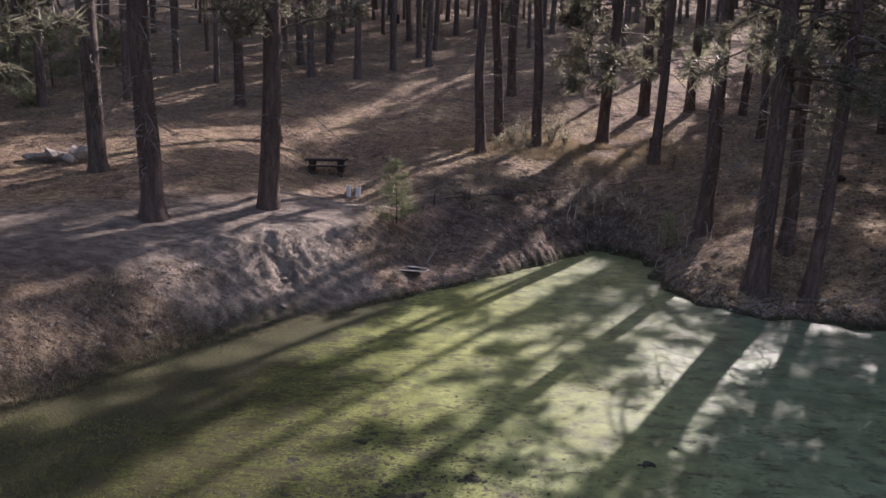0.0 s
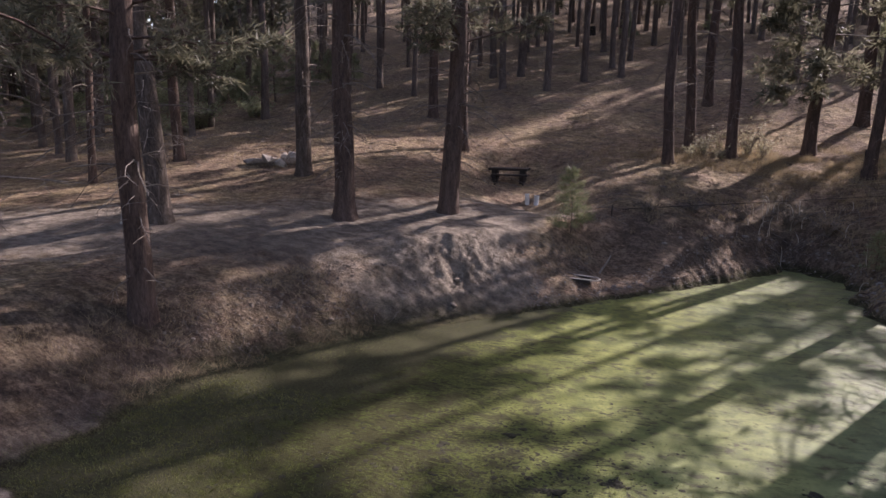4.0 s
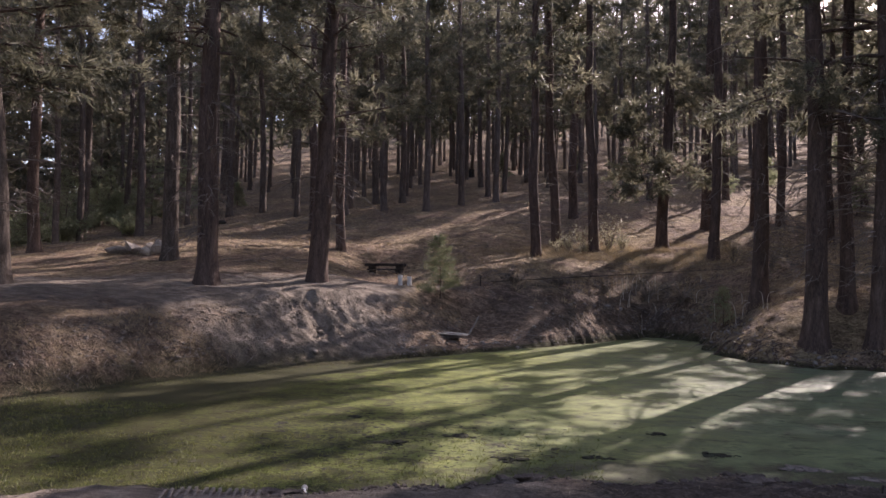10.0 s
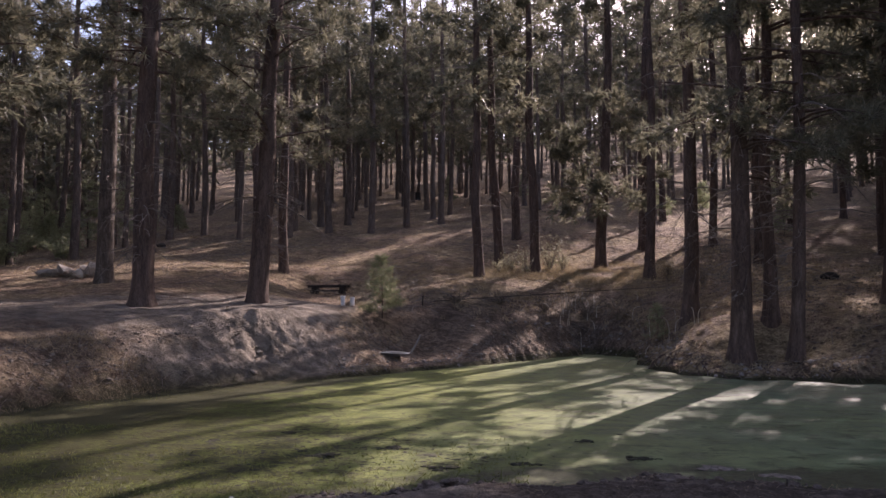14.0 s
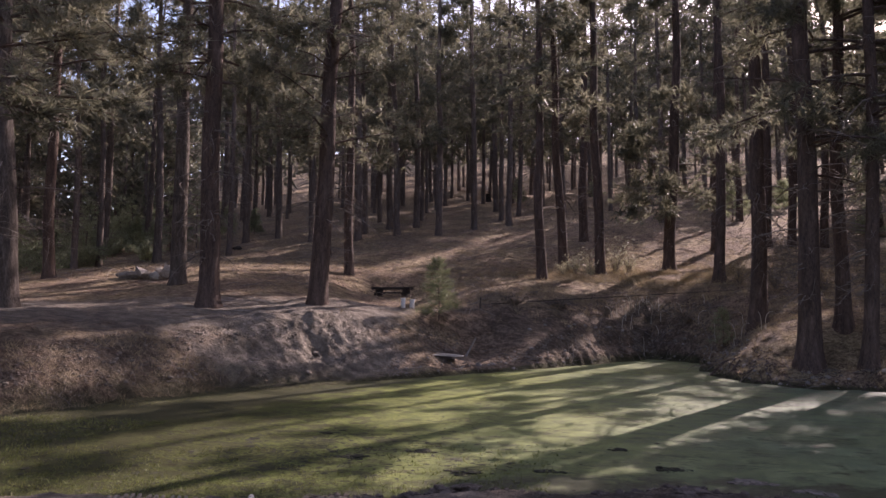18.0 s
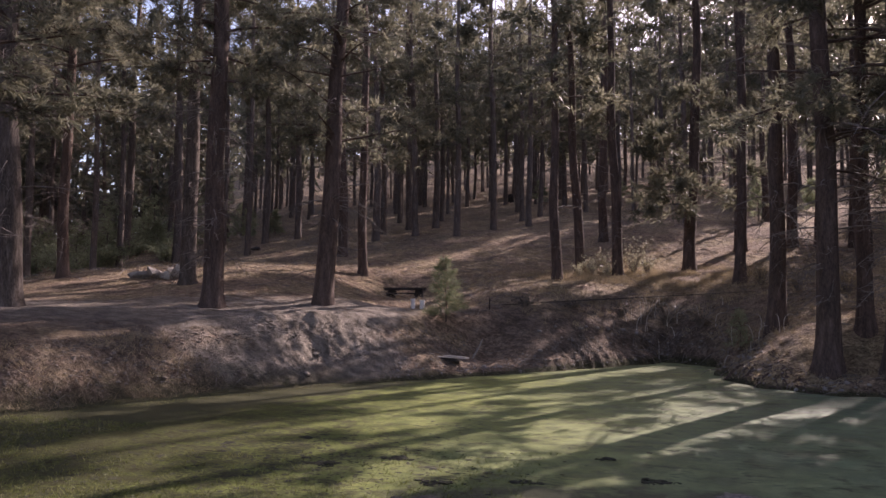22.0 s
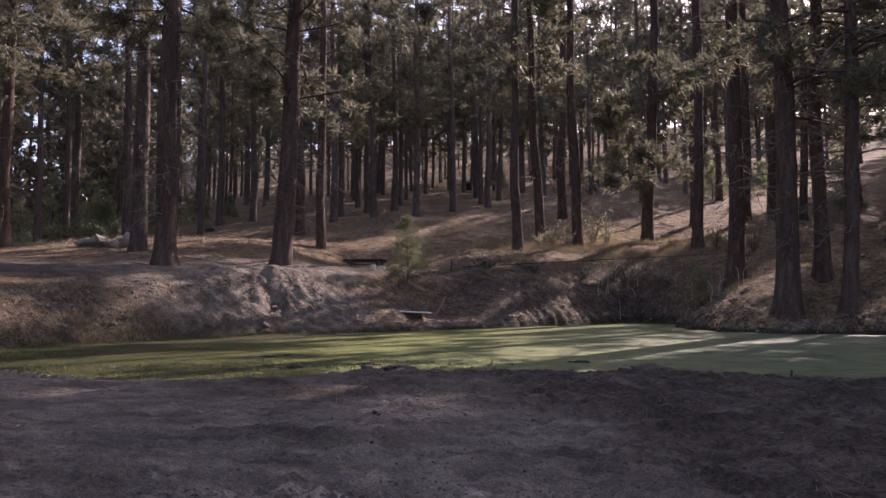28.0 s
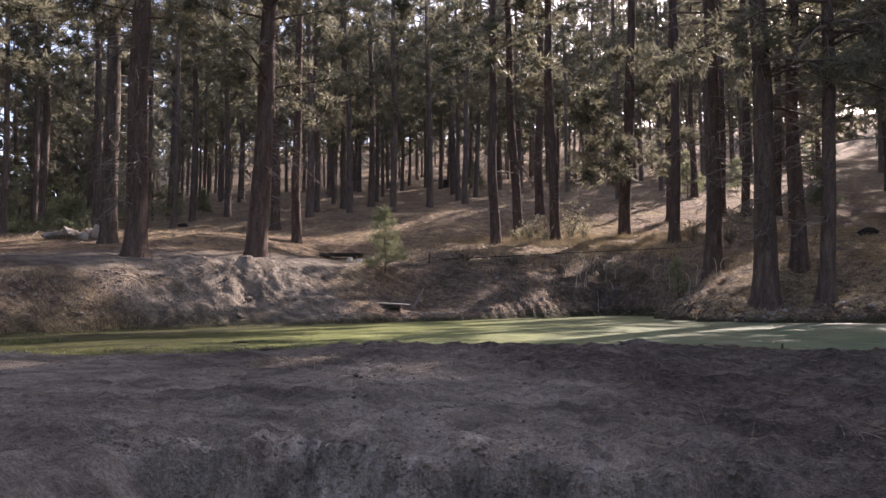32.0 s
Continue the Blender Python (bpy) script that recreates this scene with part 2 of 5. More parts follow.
    wet = maths(t, "ADD", attr(t, "wet"), maths(t, "MULTIPLY", maths(t, "SUBTRACT", mid_n, 0.5), 0.6))
    base = mixed(t, colours(t, wet, [(0.4, (0, 0, 0)), (0.7, (1, 1, 1))]), base, mud)
    t.links.new(base, b.inputs["Base Color"])
    grit = noise_of(t, 120.0, 3, 0.7)
    specks = mixed(t, colours(t, grit, [(0.40, (0, 0, 0)), (0.60, (1, 1, 1))]), (0.7, 0.68, 0.66), (1.25, 1.23, 1.21))
    base = mixed(t, maths(t, "MULTIPLY", attr(t, "dirt"), 0.7), base, specks, "MULTIPLY")
    lumps = noise_of(t, 2.6, 5, 0.62, (1, 1.6, 1))
    base = mixed(t, 0.6, base, mixed(t, colours(t, lumps, [(0.41, (0, 0, 0)), (0.59, (1, 1, 1))]), (0.5, 0.48, 0.46), (1.3, 1.28, 1.26)), "MULTIPLY")
    t.links.new(base, b.inputs["Base Color"])
    rolling = maths(t, "MULTIPLY", lumps, maths(t, "SUBTRACT", 2.6, maths(t, "MULTIPLY", attr(t, "dirt"), 1.8)))
    fine = maths(t, "ADD", maths(t, "ADD", fine, rolling), maths(t, "MULTIPLY", grit, 0.25))
    bump(t, b, maths(t, "ADD", maths(t, "ADD", fine, maths(t, "MULTIPLY", maths(t, "MULTIPLY", drag, attr(t, "worked")), 1.5)), maths(t, "MULTIPLY", streak, 1.3)), 1.0, 0.06)
    return m


GROUND = ground_material()


def pond_material():
    """Duckweed on still water: smooth and milky at the open end, coarse algae mats with dark flecks at the grassy end."""
    m, t, b = material("duckweed_water", 0.6, spec=0.15)
    big, mid_n = noise_of(t, 0.35, 3, 0.55), noise_of(t, 2.2, 5, 0.65)
    fine, grit = noise_of(t, 70.0, 3, 0.8), noise_of(t, 17.0, 6, 0.75, (1, 1.7, 1))
    weed = colours(t, mid_n, [(0.38, (0.062, 0.078, 0.014)), (0.5, (0.148, 0.168, 0.037)), (0.62, (0.245, 0.265, 0.072))])
    weed = mixed(t, 0.3, weed, colours(t, fine, [(0.42, (0.045, 0.052, 0.016)), (0.58, (0.22, 0.23, 0.085))]))
    milky = colours(t, mid_n, [(0.4, (0.08, 0.105, 0.055)), (0.6, (0.145, 0.182, 0.102))])
    co = t.nodes.new("ShaderNodeTexCoord")
    sep = t.nodes.new("ShaderNodeSeparateXYZ")
    t.links.new(co.outputs["Object"], sep.inputs[0])
    east = maths(t, "ADD", maths(t, "MULTIPLY", sep.outputs["X"], 0.085), maths(t, "MULTIPLY", big, 0.75))
    base = mixed(t, colours(t, east, [(0.3, (0, 0, 0)), (0.95, (1, 1, 1))]), weed, milky)
    fleck = maths(t, "ADD", grit, maths(t, "MULTIPLY", maths(t, "ADD", attr(t, "coarse"), maths(t, "SUBTRACT", mid_n, 0.5)), 0.17))
    base = mixed(t, maths(t, "MULTIPLY", attr(t, "coarse"), 0.6), base, colours(t, grit, [(0.4, (0.036, 0.046, 0.013)), (0.5, (0.115, 0.14, 0.032)), (0.6, (0.22, 0.25, 0.07))]))
    base = mixed(t, colours(t, fleck, [(0.60, (0, 0, 0)), (0.67, (0.9, 0.9, 0.9))]), base, (0.035, 0.034, 0.016))
    mats = noise_of(t, 2.6, 7, 0.78, (0.8, 1.5, 1))
    torn = maths(t, "ADD", mats, maths(t, "MULTIPLY", attr(t, "coarse"), 0.07))
    base = mixed(t, colours(t, torn, [(0.53, (0, 0, 0)), (0.61, (0.85, 0.85, 0.85))]), base, (0.045, 0.043, 0.02))
    flecks, cluster = noise_of(t, 8.0, 6, 0.72, (0.7, 1.5, 1)), noise_of(t, 0.8, 3, 0.6)
    where = maths(t, "ADD", cluster, maths(t, "MULTIPLY", attr(t, "coarse"), 0.16))
    dark = maths(t, "MULTIPLY", colours(t, flecks, [(0.535, (0, 0, 0)), (0.575, (1, 1, 1))]), colours(t, where, [(0.5, (0, 0, 0)), (0.62, (0.9, 0.9, 0.9))]))
    base = mixed(t, dark, base, (0.026, 0.025, 0.012))
    scum = noise_of(t, 1.4, 6, 0.72)
    near = maths(t, "ADD", scum, attr(t, "weedy"))
    base = mixed(t, colours(t, near, [(0.60, (0, 0, 0)), (0.70, (0.85, 0.85, 0.85))]), base, colours(t, grit, [(0.42, (0.028, 0.026, 0.017)), (0.6, (0.075, 0.074, 0.036))]))
    t.links.new(base, b.inputs["Base Color"])
    t.links.new(mixed(t, attr(t, "coarse"), colours(t, mid_n, [(0.3, (0.46,) * 3), (0.7, (0.7,) * 3)]), (0.85, 0.85, 0.85)), b.inputs["Roughness"])
    t.links.new(maths(t, "SUBTRACT", 0.15, maths(t, "MULTIPLY", attr(t, "coarse"), 0.08)), b.inputs["Specular IOR Level"])
    rise = maths(t, "ADD", maths(t, "MULTIPLY", fine, 0.3), maths(t, "MULTIPLY", maths(t, "MULTIPLY", grit, attr(t, "coarse")), 2.0))
    bump(t, b, rise, 0.6, 0.02)
    return m


POND = pond_material()


def plain_material(name, a, c, rough=0.7, scale=12.0, relief=0.3, stretch=None):
    m, t, b = material(name, rough)
    n, g = noise_of(t, scale, 5, 0.65, stretch), noise_of(t, scale * 6, 3, 0.7, stretch)
    base = mixed(t, 0.35, colours(t, n, [(0.4, a), (0.6, c)]), colours(t, g, [(0.4, a), (0.6, c)]))
    t.links.new(base, b.inputs["Base Color"])
    bump(t, b, maths(t, "ADD", n, maths(t, "MULTIPLY", g, 0.4)), relief, 0.02)
    return m


PALE_ROCK = plain_material("pale_rock", (0.30, 0.265, 0.225), (0.58, 0.53, 0.46), 0.9, 5.0, 0.6)
DARK_CLOD = plain_material("dark_earth_clod", (0.05, 0.039, 0.032), (0.15, 0.118, 0.096), 0.97, 16.0, 0.8)
STONE = plain_material("field_stone", (0.15, 0.13, 0.11), (0.31, 0.275, 0.24), 0.9, 9.0, 0.6)
CLOD = plain_material("dirt_clod", (0.105, 0.087, 0.07), (0.24, 0.2, 0.162), 0.97, 16.0, 0.8)
PVC = plain_material("weathered_white_pvc", (0.6, 0.585, 0.55), (0.8, 0.79, 0.76), 0.45, 7.0, 0.05)
GREY_WOOD = plain_material("weathered_wood", (0.32, 0.29, 0.25), (0.62, 0.57, 0.5), 0.85, 6.0, 0.5, (1, 8, 8))
DARK_WOOD = plain_material("dark_wood", (0.025, 0.02, 0.016), (0.075, 0.058, 0.046), 0.85, 6.0, 0.5, (1, 8, 8))
# Black of burnt wood, also used to paint the shade inside pipe ends.
CHAR_AND_BORE = plain_material("char_and_bore_shade", (0.012, 0.011, 0.010), (0.05, 0.042, 0.036), 0.95, 8.0, 0.7)
POST_WOOD = plain_material("driftwood", (0.16, 0.14, 0.12), (0.36, 0.32, 0.28), 0.9, 6.0, 0.5, (6, 6, 1))
CUT_WOOD = plain_material("cut_wood", (0.3, 0.22, 0.14), (0.5, 0.4, 0.28), 0.8, 10.0, 0.3)
DEBRIS = plain_material("sunken_debris", (0.012, 0.012, 0.008), (0.045, 0.042, 0.022), 0.9, 9.0, 0.5)

# ---------- the lie of the land ----------
SHORE = [(-6.9, 4.7), (-6.9, 6.6), (-6.5, 8.5), (-5.9, 10.1), (-5.2, 11.5), (-4.4, 12.6), (-3.6, 13.6), (-2.7, 14.8), (-1.6, 16.2), (-0.5, 17.5), (0.6, 18.8), (1.5, 19.9), (2.3, 21.1),
         (3.2, 22.5), (4.4, 21.4), (4.8, 20.1), (4.6, 18.6), (4.9, 16.7), (5.7, 15.8), (6.5, 15.4), (7.4, 15.1), (9.5, 14.7), (12.5, 14.4), (16.0, 13.5), (17.5, 10.5), (15.0, 7.5), (10.0, 5.6), (6.8, 5.6),
         (4.6, 6.4), (3.2, 6.4), (2.1, 5.9), (1.0, 5.6), (-0.4, 5.0), (-2.0, 4.7), (-3.6, 4.3), (-5.4, 4.0)]


def shore_distance(x, y):
    """Metres from the pond's edge, positive on land."""
    x, y = np.broadcast_arrays(np.asarray(x, float), np.asarray(y, float))
    best, inside = np.full(x.shape, 1e9), np.zeros(x.shape, bool)
    for (ax, ay), (bx, by) in zip(SHORE, SHORE[1:] + SHORE[:1]):
        ux, uy = bx - ax, by - ay
        k = np.clip(((x - ax) * ux + (y - ay) * uy) / (ux * ux + uy * uy), 0, 1)
        best = np.minimum(best, np.hypot(x - ax - k * ux, y - ay - k * uy))
        cross = (ay > y) != (by > y)
        inside ^= cross & (x < ax + (y - ay) * ux / (uy if uy else 1e-9))
    ragged = 0.09 * np.sin(3.1 * x + 1.7 * y) + 0.07 * np.sin(6.3 * x - 5.1 * y + 1) + 0.045 * np.sin(13 * x + 11 * y) + 0.14 * np.sin(2.3 * x - 4.1 * y) * (x > 4.4)
    return np.where(inside, -best, best) + ragged * np.exp(-best / 1.5)


def hump(x, y, cx, cy, sx, sy):
    return np.exp(-((x - cx) / sx) ** 2 - ((y - cy) / sy) ** 2)


def ramp(v, a, b):
    v = np.clip((v - a) / (b - a), 0, 1)
    return v * v * (3 - 2 * v)


def land(x, y):
    """The ground's height without its small relief."""
    x, y = np.broadcast_arrays(np.asarray(x, float), np.asarray(y, float))
    d = shore_distance(x, y)
    hill = 1.7 + np.interp(y, [-50, 6, 18, 32, 42, 72, 98, 118, 140, 190, 260, 900], [-0.9, -0.5, 0, 1.6, 4.2, 10.6, 16.0, 20.4, 26.5, 43, 62, 70])
    low = np.minimum(hill, 4.2 + 0.04 * np.maximum(np.hypot(x, y) - 45, 0))
    side = 1 / (1 + np.exp(-np.clip((x + 0.72 * y + 4) / 3.0, -40, 40)))
    hill = side * hill + (1 - side) * low
    hill = hill + 0.9 * hump(x, y, -17, 25, 9, 9) - 0.35 * hump(x, y, 2.5, 25.5, 5, 4) - 1.3 * hump(x, y, -6.9, 26.6, 2.3, 2.6) - 0.72 * hump(x, y, -4.6, 22.0, 2.4, 2.2)
    shelf = 0.55 * ramp(-x, 2.5, 4.5) * ramp(y, 6.0, 8.0)
    far = hill * (1 - np.exp(-np.maximum(d - shelf, 0) / (1.6 - 0.45 * shelf))) + 0.04 * np.minimum(np.maximum(d, 0), 1) 
    nose = hump(x, y, -4.9, 15.2, 2.3, 2.1)
    far = far * (1 - nose) + nose * (1.6 * ramp(d, 0.3, 3.0) + 0.05 * np.minimum(np.maximum(d, 0), 1))
    bench = hump(x, y, -1.5, 18.1, 1.5, 1.7)
    far = far * (1 - bench) + bench * (0.18 * np.minimum(np.maximum(d, 0), 1.8) + 1.0 * ramp(d, 1.8, 3.5))
    root = hump(x, y, 7.0, 16.3, 2.2, 1.3)
    far = far * (1 - root) + root * (0.28 * np.minimum(np.maximum(d, 0), 1.3) + 1.2 * ramp(d, 1.2, 4.6))
    near = 0.13 * (1 - np.exp(-np.maximum(d, 0) / 0.4)) + 0.08 * hump(x, y, -1.6, 4.2, 1.1, 0.5) + 0.02 * hump(x, y, -0.6, 4.4, 0.8, 0.28) + 0.09 * hump(x, y, 2.0, 5.0, 1.9, 0.8)
    step = ramp(y + 0.05 * np.sin(5 * x) + 0.04 * np.sin(13 * x + 1) + 0.025 * np.sin(31 * x), 1.93, 1.99)
    step = 1 - (1 - step) * ramp(x, 1.75, 2.05) * ramp(-x, -3.5, -2.9)
    near = near * step + (1 - step) * -0.06
    w = ramp(y - 0.25 * np.maximum(-x - 5, 0), 5.5, 9.5)
    w = np.maximum(w, ramp(-x, 6.0, 10.0))
    w = np.maximum(w, ramp(x, 9.0, 16.0))
    bed = -0.45 * (1 - np.exp(np.minimum(d, 0) / 0.8))
    return np.where(d > 0, w * far + (1 - w) * near, bed)


def relief(x, y, d):
    """Small unevenness: clods on the bare banks, soft litter elsewhere, none under water."""
    p = Vector((x, y, 0))
    soft = 0.10 * noise.noise(p * 0.35) + 0.035 * noise.noise(p * 1.3)
    cut = math.exp(-((d - 1.1) / 0.9) ** 2) * (0.55 if -8 < x < -2.2 and y > 8 else 0.16 if y > 16 else 0.35 if y > 7 else 0.10)
    rough = 0.10 * noise.noise(p * 1.3) + 0.06 * noise.noise(p * 3.3)
    if cut > 0.05:
        rough += 0.07 * (0.3 - abs(noise.noise(p * 4.7))) + 0.05 * noise.noise(p * 9.0) + 0.035 * noise.noise(p * 17.0)
    heap = math.exp(-((x + 4.9) / 2.2) ** 2 - ((y - 14.9) / 1.7) ** 2) * min(1.0, max(0.0, d - 0.2))
    if heap > 0.04:
        down = Vector(((x + y * 0.83) * 1.5, (y - x) * 0.35, 1.0))
        rough += heap * (0.10 * (abs(noise.noise(down * 0.8)) - 0.2) + 0.20 * noise.noise(p * 0.8) + 0.09 * noise.noise(p * 2.3) + 0.07 * noise.noise(p * 5.1))
        rough += heap * (0.08 * (0.45 - noise.voronoi(p * 3.4)[0][0]) + 0.055 * noise.noise(p * 11.0) + 0.04 * noise.noise(p * 23.0))
        for cx, cy, deep in ((-4.75, 14.75, 0.16), (-6.3, 13.2, 0.14), (-5.5, 13.9, 0.08)):
            rough -= deep * math.exp(-(((x - cx) / 0.22) ** 2 + ((y - cy) / 0.16) ** 2) ** 2)
        cut = max(cut, heap)
    fine = 0.016 * noise.noise(p * 6.0) + 0.010 * noise.noise(p * 15.0)
    if y > 18.5 or x > 5:
        q = Vector((x, y * 1.5, 2.0))
        fine += (0.055 * noise.noise(q * 1.1) + 0.035 * noise.noise(q * 2.9)) * min(1.0, max(d, 0) * 0.6) * (0.3 if x < -3 and y < 24 else 1.0)
    near = 0.25 if y < 7.5 and -8 < x < 10 else 1.0
    if near < 1 and y < 6.5:
        q = Vector((x * 0.8, y * 3.6, 5.0))
        fine += 0.026 * noise.noise(q) + 0.016 * noise.noise(q * 2.3)
        loose = min(1.0, max(0.07, 0.3 + 0.45 * (x - 0.3)))
        fine += loose * (0.03 * noise.noise(p * 7.0) + 0.019 * noise.noise(p * 17.0))
        if y < 4.5 and 0.4 < x < 5:
            fine += loose * (0.012 * noise.noise(p * 34.0) + 0.008 * noise.noise(p * 61.0) + 0.012 * (0.4 - noise.voronoi(p * 14.0)[0][0]))
            if y < 2.3:
                fine += 0.022 * noise.noise(Vector((x * 13.0, y * 6.0, 4.0))) + 0.014 * noise.noise(Vector((x * 37.0, y * 12.0, 8.0)))
    return soft * near * min(1.0, max(d, 0) * 0.5) + rough * cut + fine * min(1.0, 0.2 + max(d, 0))


def axis_steps(fine_a, fine_b, step, low, high, grow=1.12):
    out = list(np.arange(fine_a, fine_b + step / 2, step))
    s, v = step, out[-1]
    while v < high:
        s *= grow
        v += s
        out.append(v)
    s, v = step, out[0]
    while v > low:
        s *= grow
        v -= s
        out.insert(0, v)
    return np.array(out)


gx, gy = axis_steps(-13, 9.5, 0.095, -700, 700, 1.15), axis_steps(6.45, 31, 0.105, 6.3, 900, 1.14)
gx = np.concatenate([gx[gx < -8.05], np.arange(-8.0, -2.5, 0.05), gx[(gx > -2.5) & (gx < 0.6)], np.arange(0.62, 4.6, 0.034), gx[gx > 4.62]])
gy = np.concatenate([gy[gy < 12.0], np.arange(12.05, 17.6, 0.055), gy[gy > 17.65]])
gy = np.concatenate([np.concatenate([axis_steps(1.7, 1.7, 0.045, -500, 1.7, 1.2), np.arange(1.745, 3.0, 0.024), np.arange(3.02, 6.3, 0.045)]), gy[gy > 6.38]])
GX, GY = np.meshgrid(gx, gy)
GD = shore_distance(GX, GY)
GZ = land(GX, GY)
gv = []
for x, y, z, d in zip(GX.ravel(), GY.ravel(), GZ.ravel(), GD.ravel()):
    z = z + relief(x, y, d) if d > 0 else z
    gv.append((x, y, z))
nx = len(gx)
gf = [(j * nx + i, j * nx + i + 1, (j + 1) * nx + i + 1, (j + 1) * nx + i) for j in range(len(gy) - 1) for i in range(nx - 1)]
GH = np.array(gv)[:, 2].reshape(GX.shape)
XS, YS = [float(v) for v in gx], [float(v) for v in gy]


def looked_up(table, x, y):
    i, j = int(gx.searchsorted(x)) - 1, int(gy.searchsorted(y)) - 1
    u, v = (x - XS[i]) / (XS[i + 1] - XS[i]), (y - YS[j]) / (YS[j + 1] - YS[j])
    low = table[j, i] * (1 - u) + table[j, i + 1] * u
    return float(low * (1 - v) + (table[j + 1, i] * (1 - u) + table[j + 1, i + 1] * u) * v)


def height(x, y):
    return looked_up(GH, x, y)


def shore_at(x, y):
    return looked_up(GD, x, y)


ground = part("ground", (gv, gf), GROUND, smooth=True)
tagged(ground, "forest ground of pine litter and bare tan dirt banks", "ground", kind="structure")
# where dirt lies bare: the track on the far bank, the cut bank, the near dam
track = np.exp(-((GY - (13.2 + 0.0 * GX) - 0.55 * (GX + 12)) / 4.0) ** 2) * ramp(-GX, 2.0, 5.0) * ramp(GX, -26.0, -19.0)
dirt = np.maximum.reduce([0.95 * track, 0.95 * hump(GX, GY, -5.0, 15.0, 3.0, 2.2), 0.95 * ramp(-GY, -8.0, -6.2) * ramp(GX, -9, -6) * (GD > 0.05)])
dirt = np.maximum(dirt, 0.8 * hump(GX, GY, -4.5, 20.5, 3.0, 1.6))
dirt = np.maximum(dirt, 0.9 * np.exp(-((GD - 0.9) / 1.1) ** 2) * ramp(-GX, 2.4, 3.6) * ramp(GY, 11.0, 13.0) * ramp(-GY, -18.5, -16.0))
wet = np.where(GD > 0, np.exp(-GD / (0.25 + 0.95 * ramp(-GX, 2.5, 4.5) * ramp(GY, 6.0, 8.0))), 1.0)
# Near bank: dark earth; humps in the hollow and left bank paint shade too.
soil_and_shade = np.maximum.reduce([0.95 * ramp(GX + 0.75 * np.maximum(GY - 3.4, 0) + 0.12 * np.sin(5 * GY), 2.5, 3.4) * ramp(-GY, -8.5, -6.5), 0.9 * hump(GX, GY, 2.0, 23.0, 4.4, 2.8), 0.6 * hump(GX, GY, 1.5, 4.5, 2.0, 0.8), 0.95 * hump(GX, GY, -8.2, 7.6, 3.2, 4.2), 0.85 * hump(GX, GY, -7.4, 11.2, 2.0, 2.0), 0.6 * hump(GX, GY, -9.5, 12.0, 2.6, 2.6), 0.92 * hump(GX, GY, 0.0, 20.4, 3.0, 2.5), 0.7 * hump(GX, GY, -2.2, 17.6, 1.4, 1.6)])
for key, values in (("dirt", dirt), ("wet", wet), ("soil_and_shade", soil_and_shade), ("worked", ramp(-GY, -8.0, -6.5)), ("crumbly", np.exp(-((GY - 2.08) / 0.24) ** 2) * ramp(GX, 1.6, 2.1) * ramp(-GX, -3.5, -2.6))):
    a = ground.data.attributes.new(key, "FLOAT", "POINT")
    a.data.foreach_set("value", values.ravel().astype(np.float32))

# the pond's surface, with an edge hidden under its banks
px, py = np.arange(-9.0, 19.1, 0.25), np.arange(2.5, 24.1, 0.25)
PX, PY = np.meshgrid(px, py)
PD = shore_distance(PX, PY)
keep = PD < 0.9
ids = -np.ones(PX.shape, int)
ids[keep] = np.arange(keep.sum())
pf = [(ids[j, i], ids[j, i + 1], ids[j + 1, i + 1], ids[j + 1, i]) for j in range(len(py) - 1) for i in range(len(px) - 1) if keep[j : j + 2, i : i + 2].all()]
pond = part("pond_water", (np.stack([PX[keep], PY[keep], np.zeros(keep.sum())], 1), pf), POND)
tagged(pond, "still pond covered with green duckweed scum", "water", kind="structure")
# The left shore's band is dark weed with some shade painted in.
weedy = 0.22 * ramp(-PX + 0.25 * (PY - 6), 4.0, 5.8) + 0.36 * np.exp(np.minimum(PD, 0) / 0.7) * ramp(-PX, 1.0, 4.0) * ramp(PY, 5.0, 8.0) + 0.07 * np.exp(np.minimum(PD, 0) / 1.3) * ramp(-PX, 0.0, 4.0) + 0.24 * np.exp(-((PY - 5.8 - 0.06 * PX) / 1.0) ** 2) * ramp(PX, -0.5, 2.5) + 0.06 * np.exp(-((PX + 6.5) / 2.0) ** 2) + 0.12 * np.exp(np.minimum(PD, 0) / 0.4)
coarse = ramp(-PX - 0.35 * PY, -5.2, 1.0)
for key, values in (("weedy", weedy), ("coarse", coarse)):
    a = pond.data.attributes.new(key, "FLOAT", "POINT")
    a.data.foreach_set("value", values[keep].astype(np.float32))

# ---------- pine trees ----------
H0 = 23.0


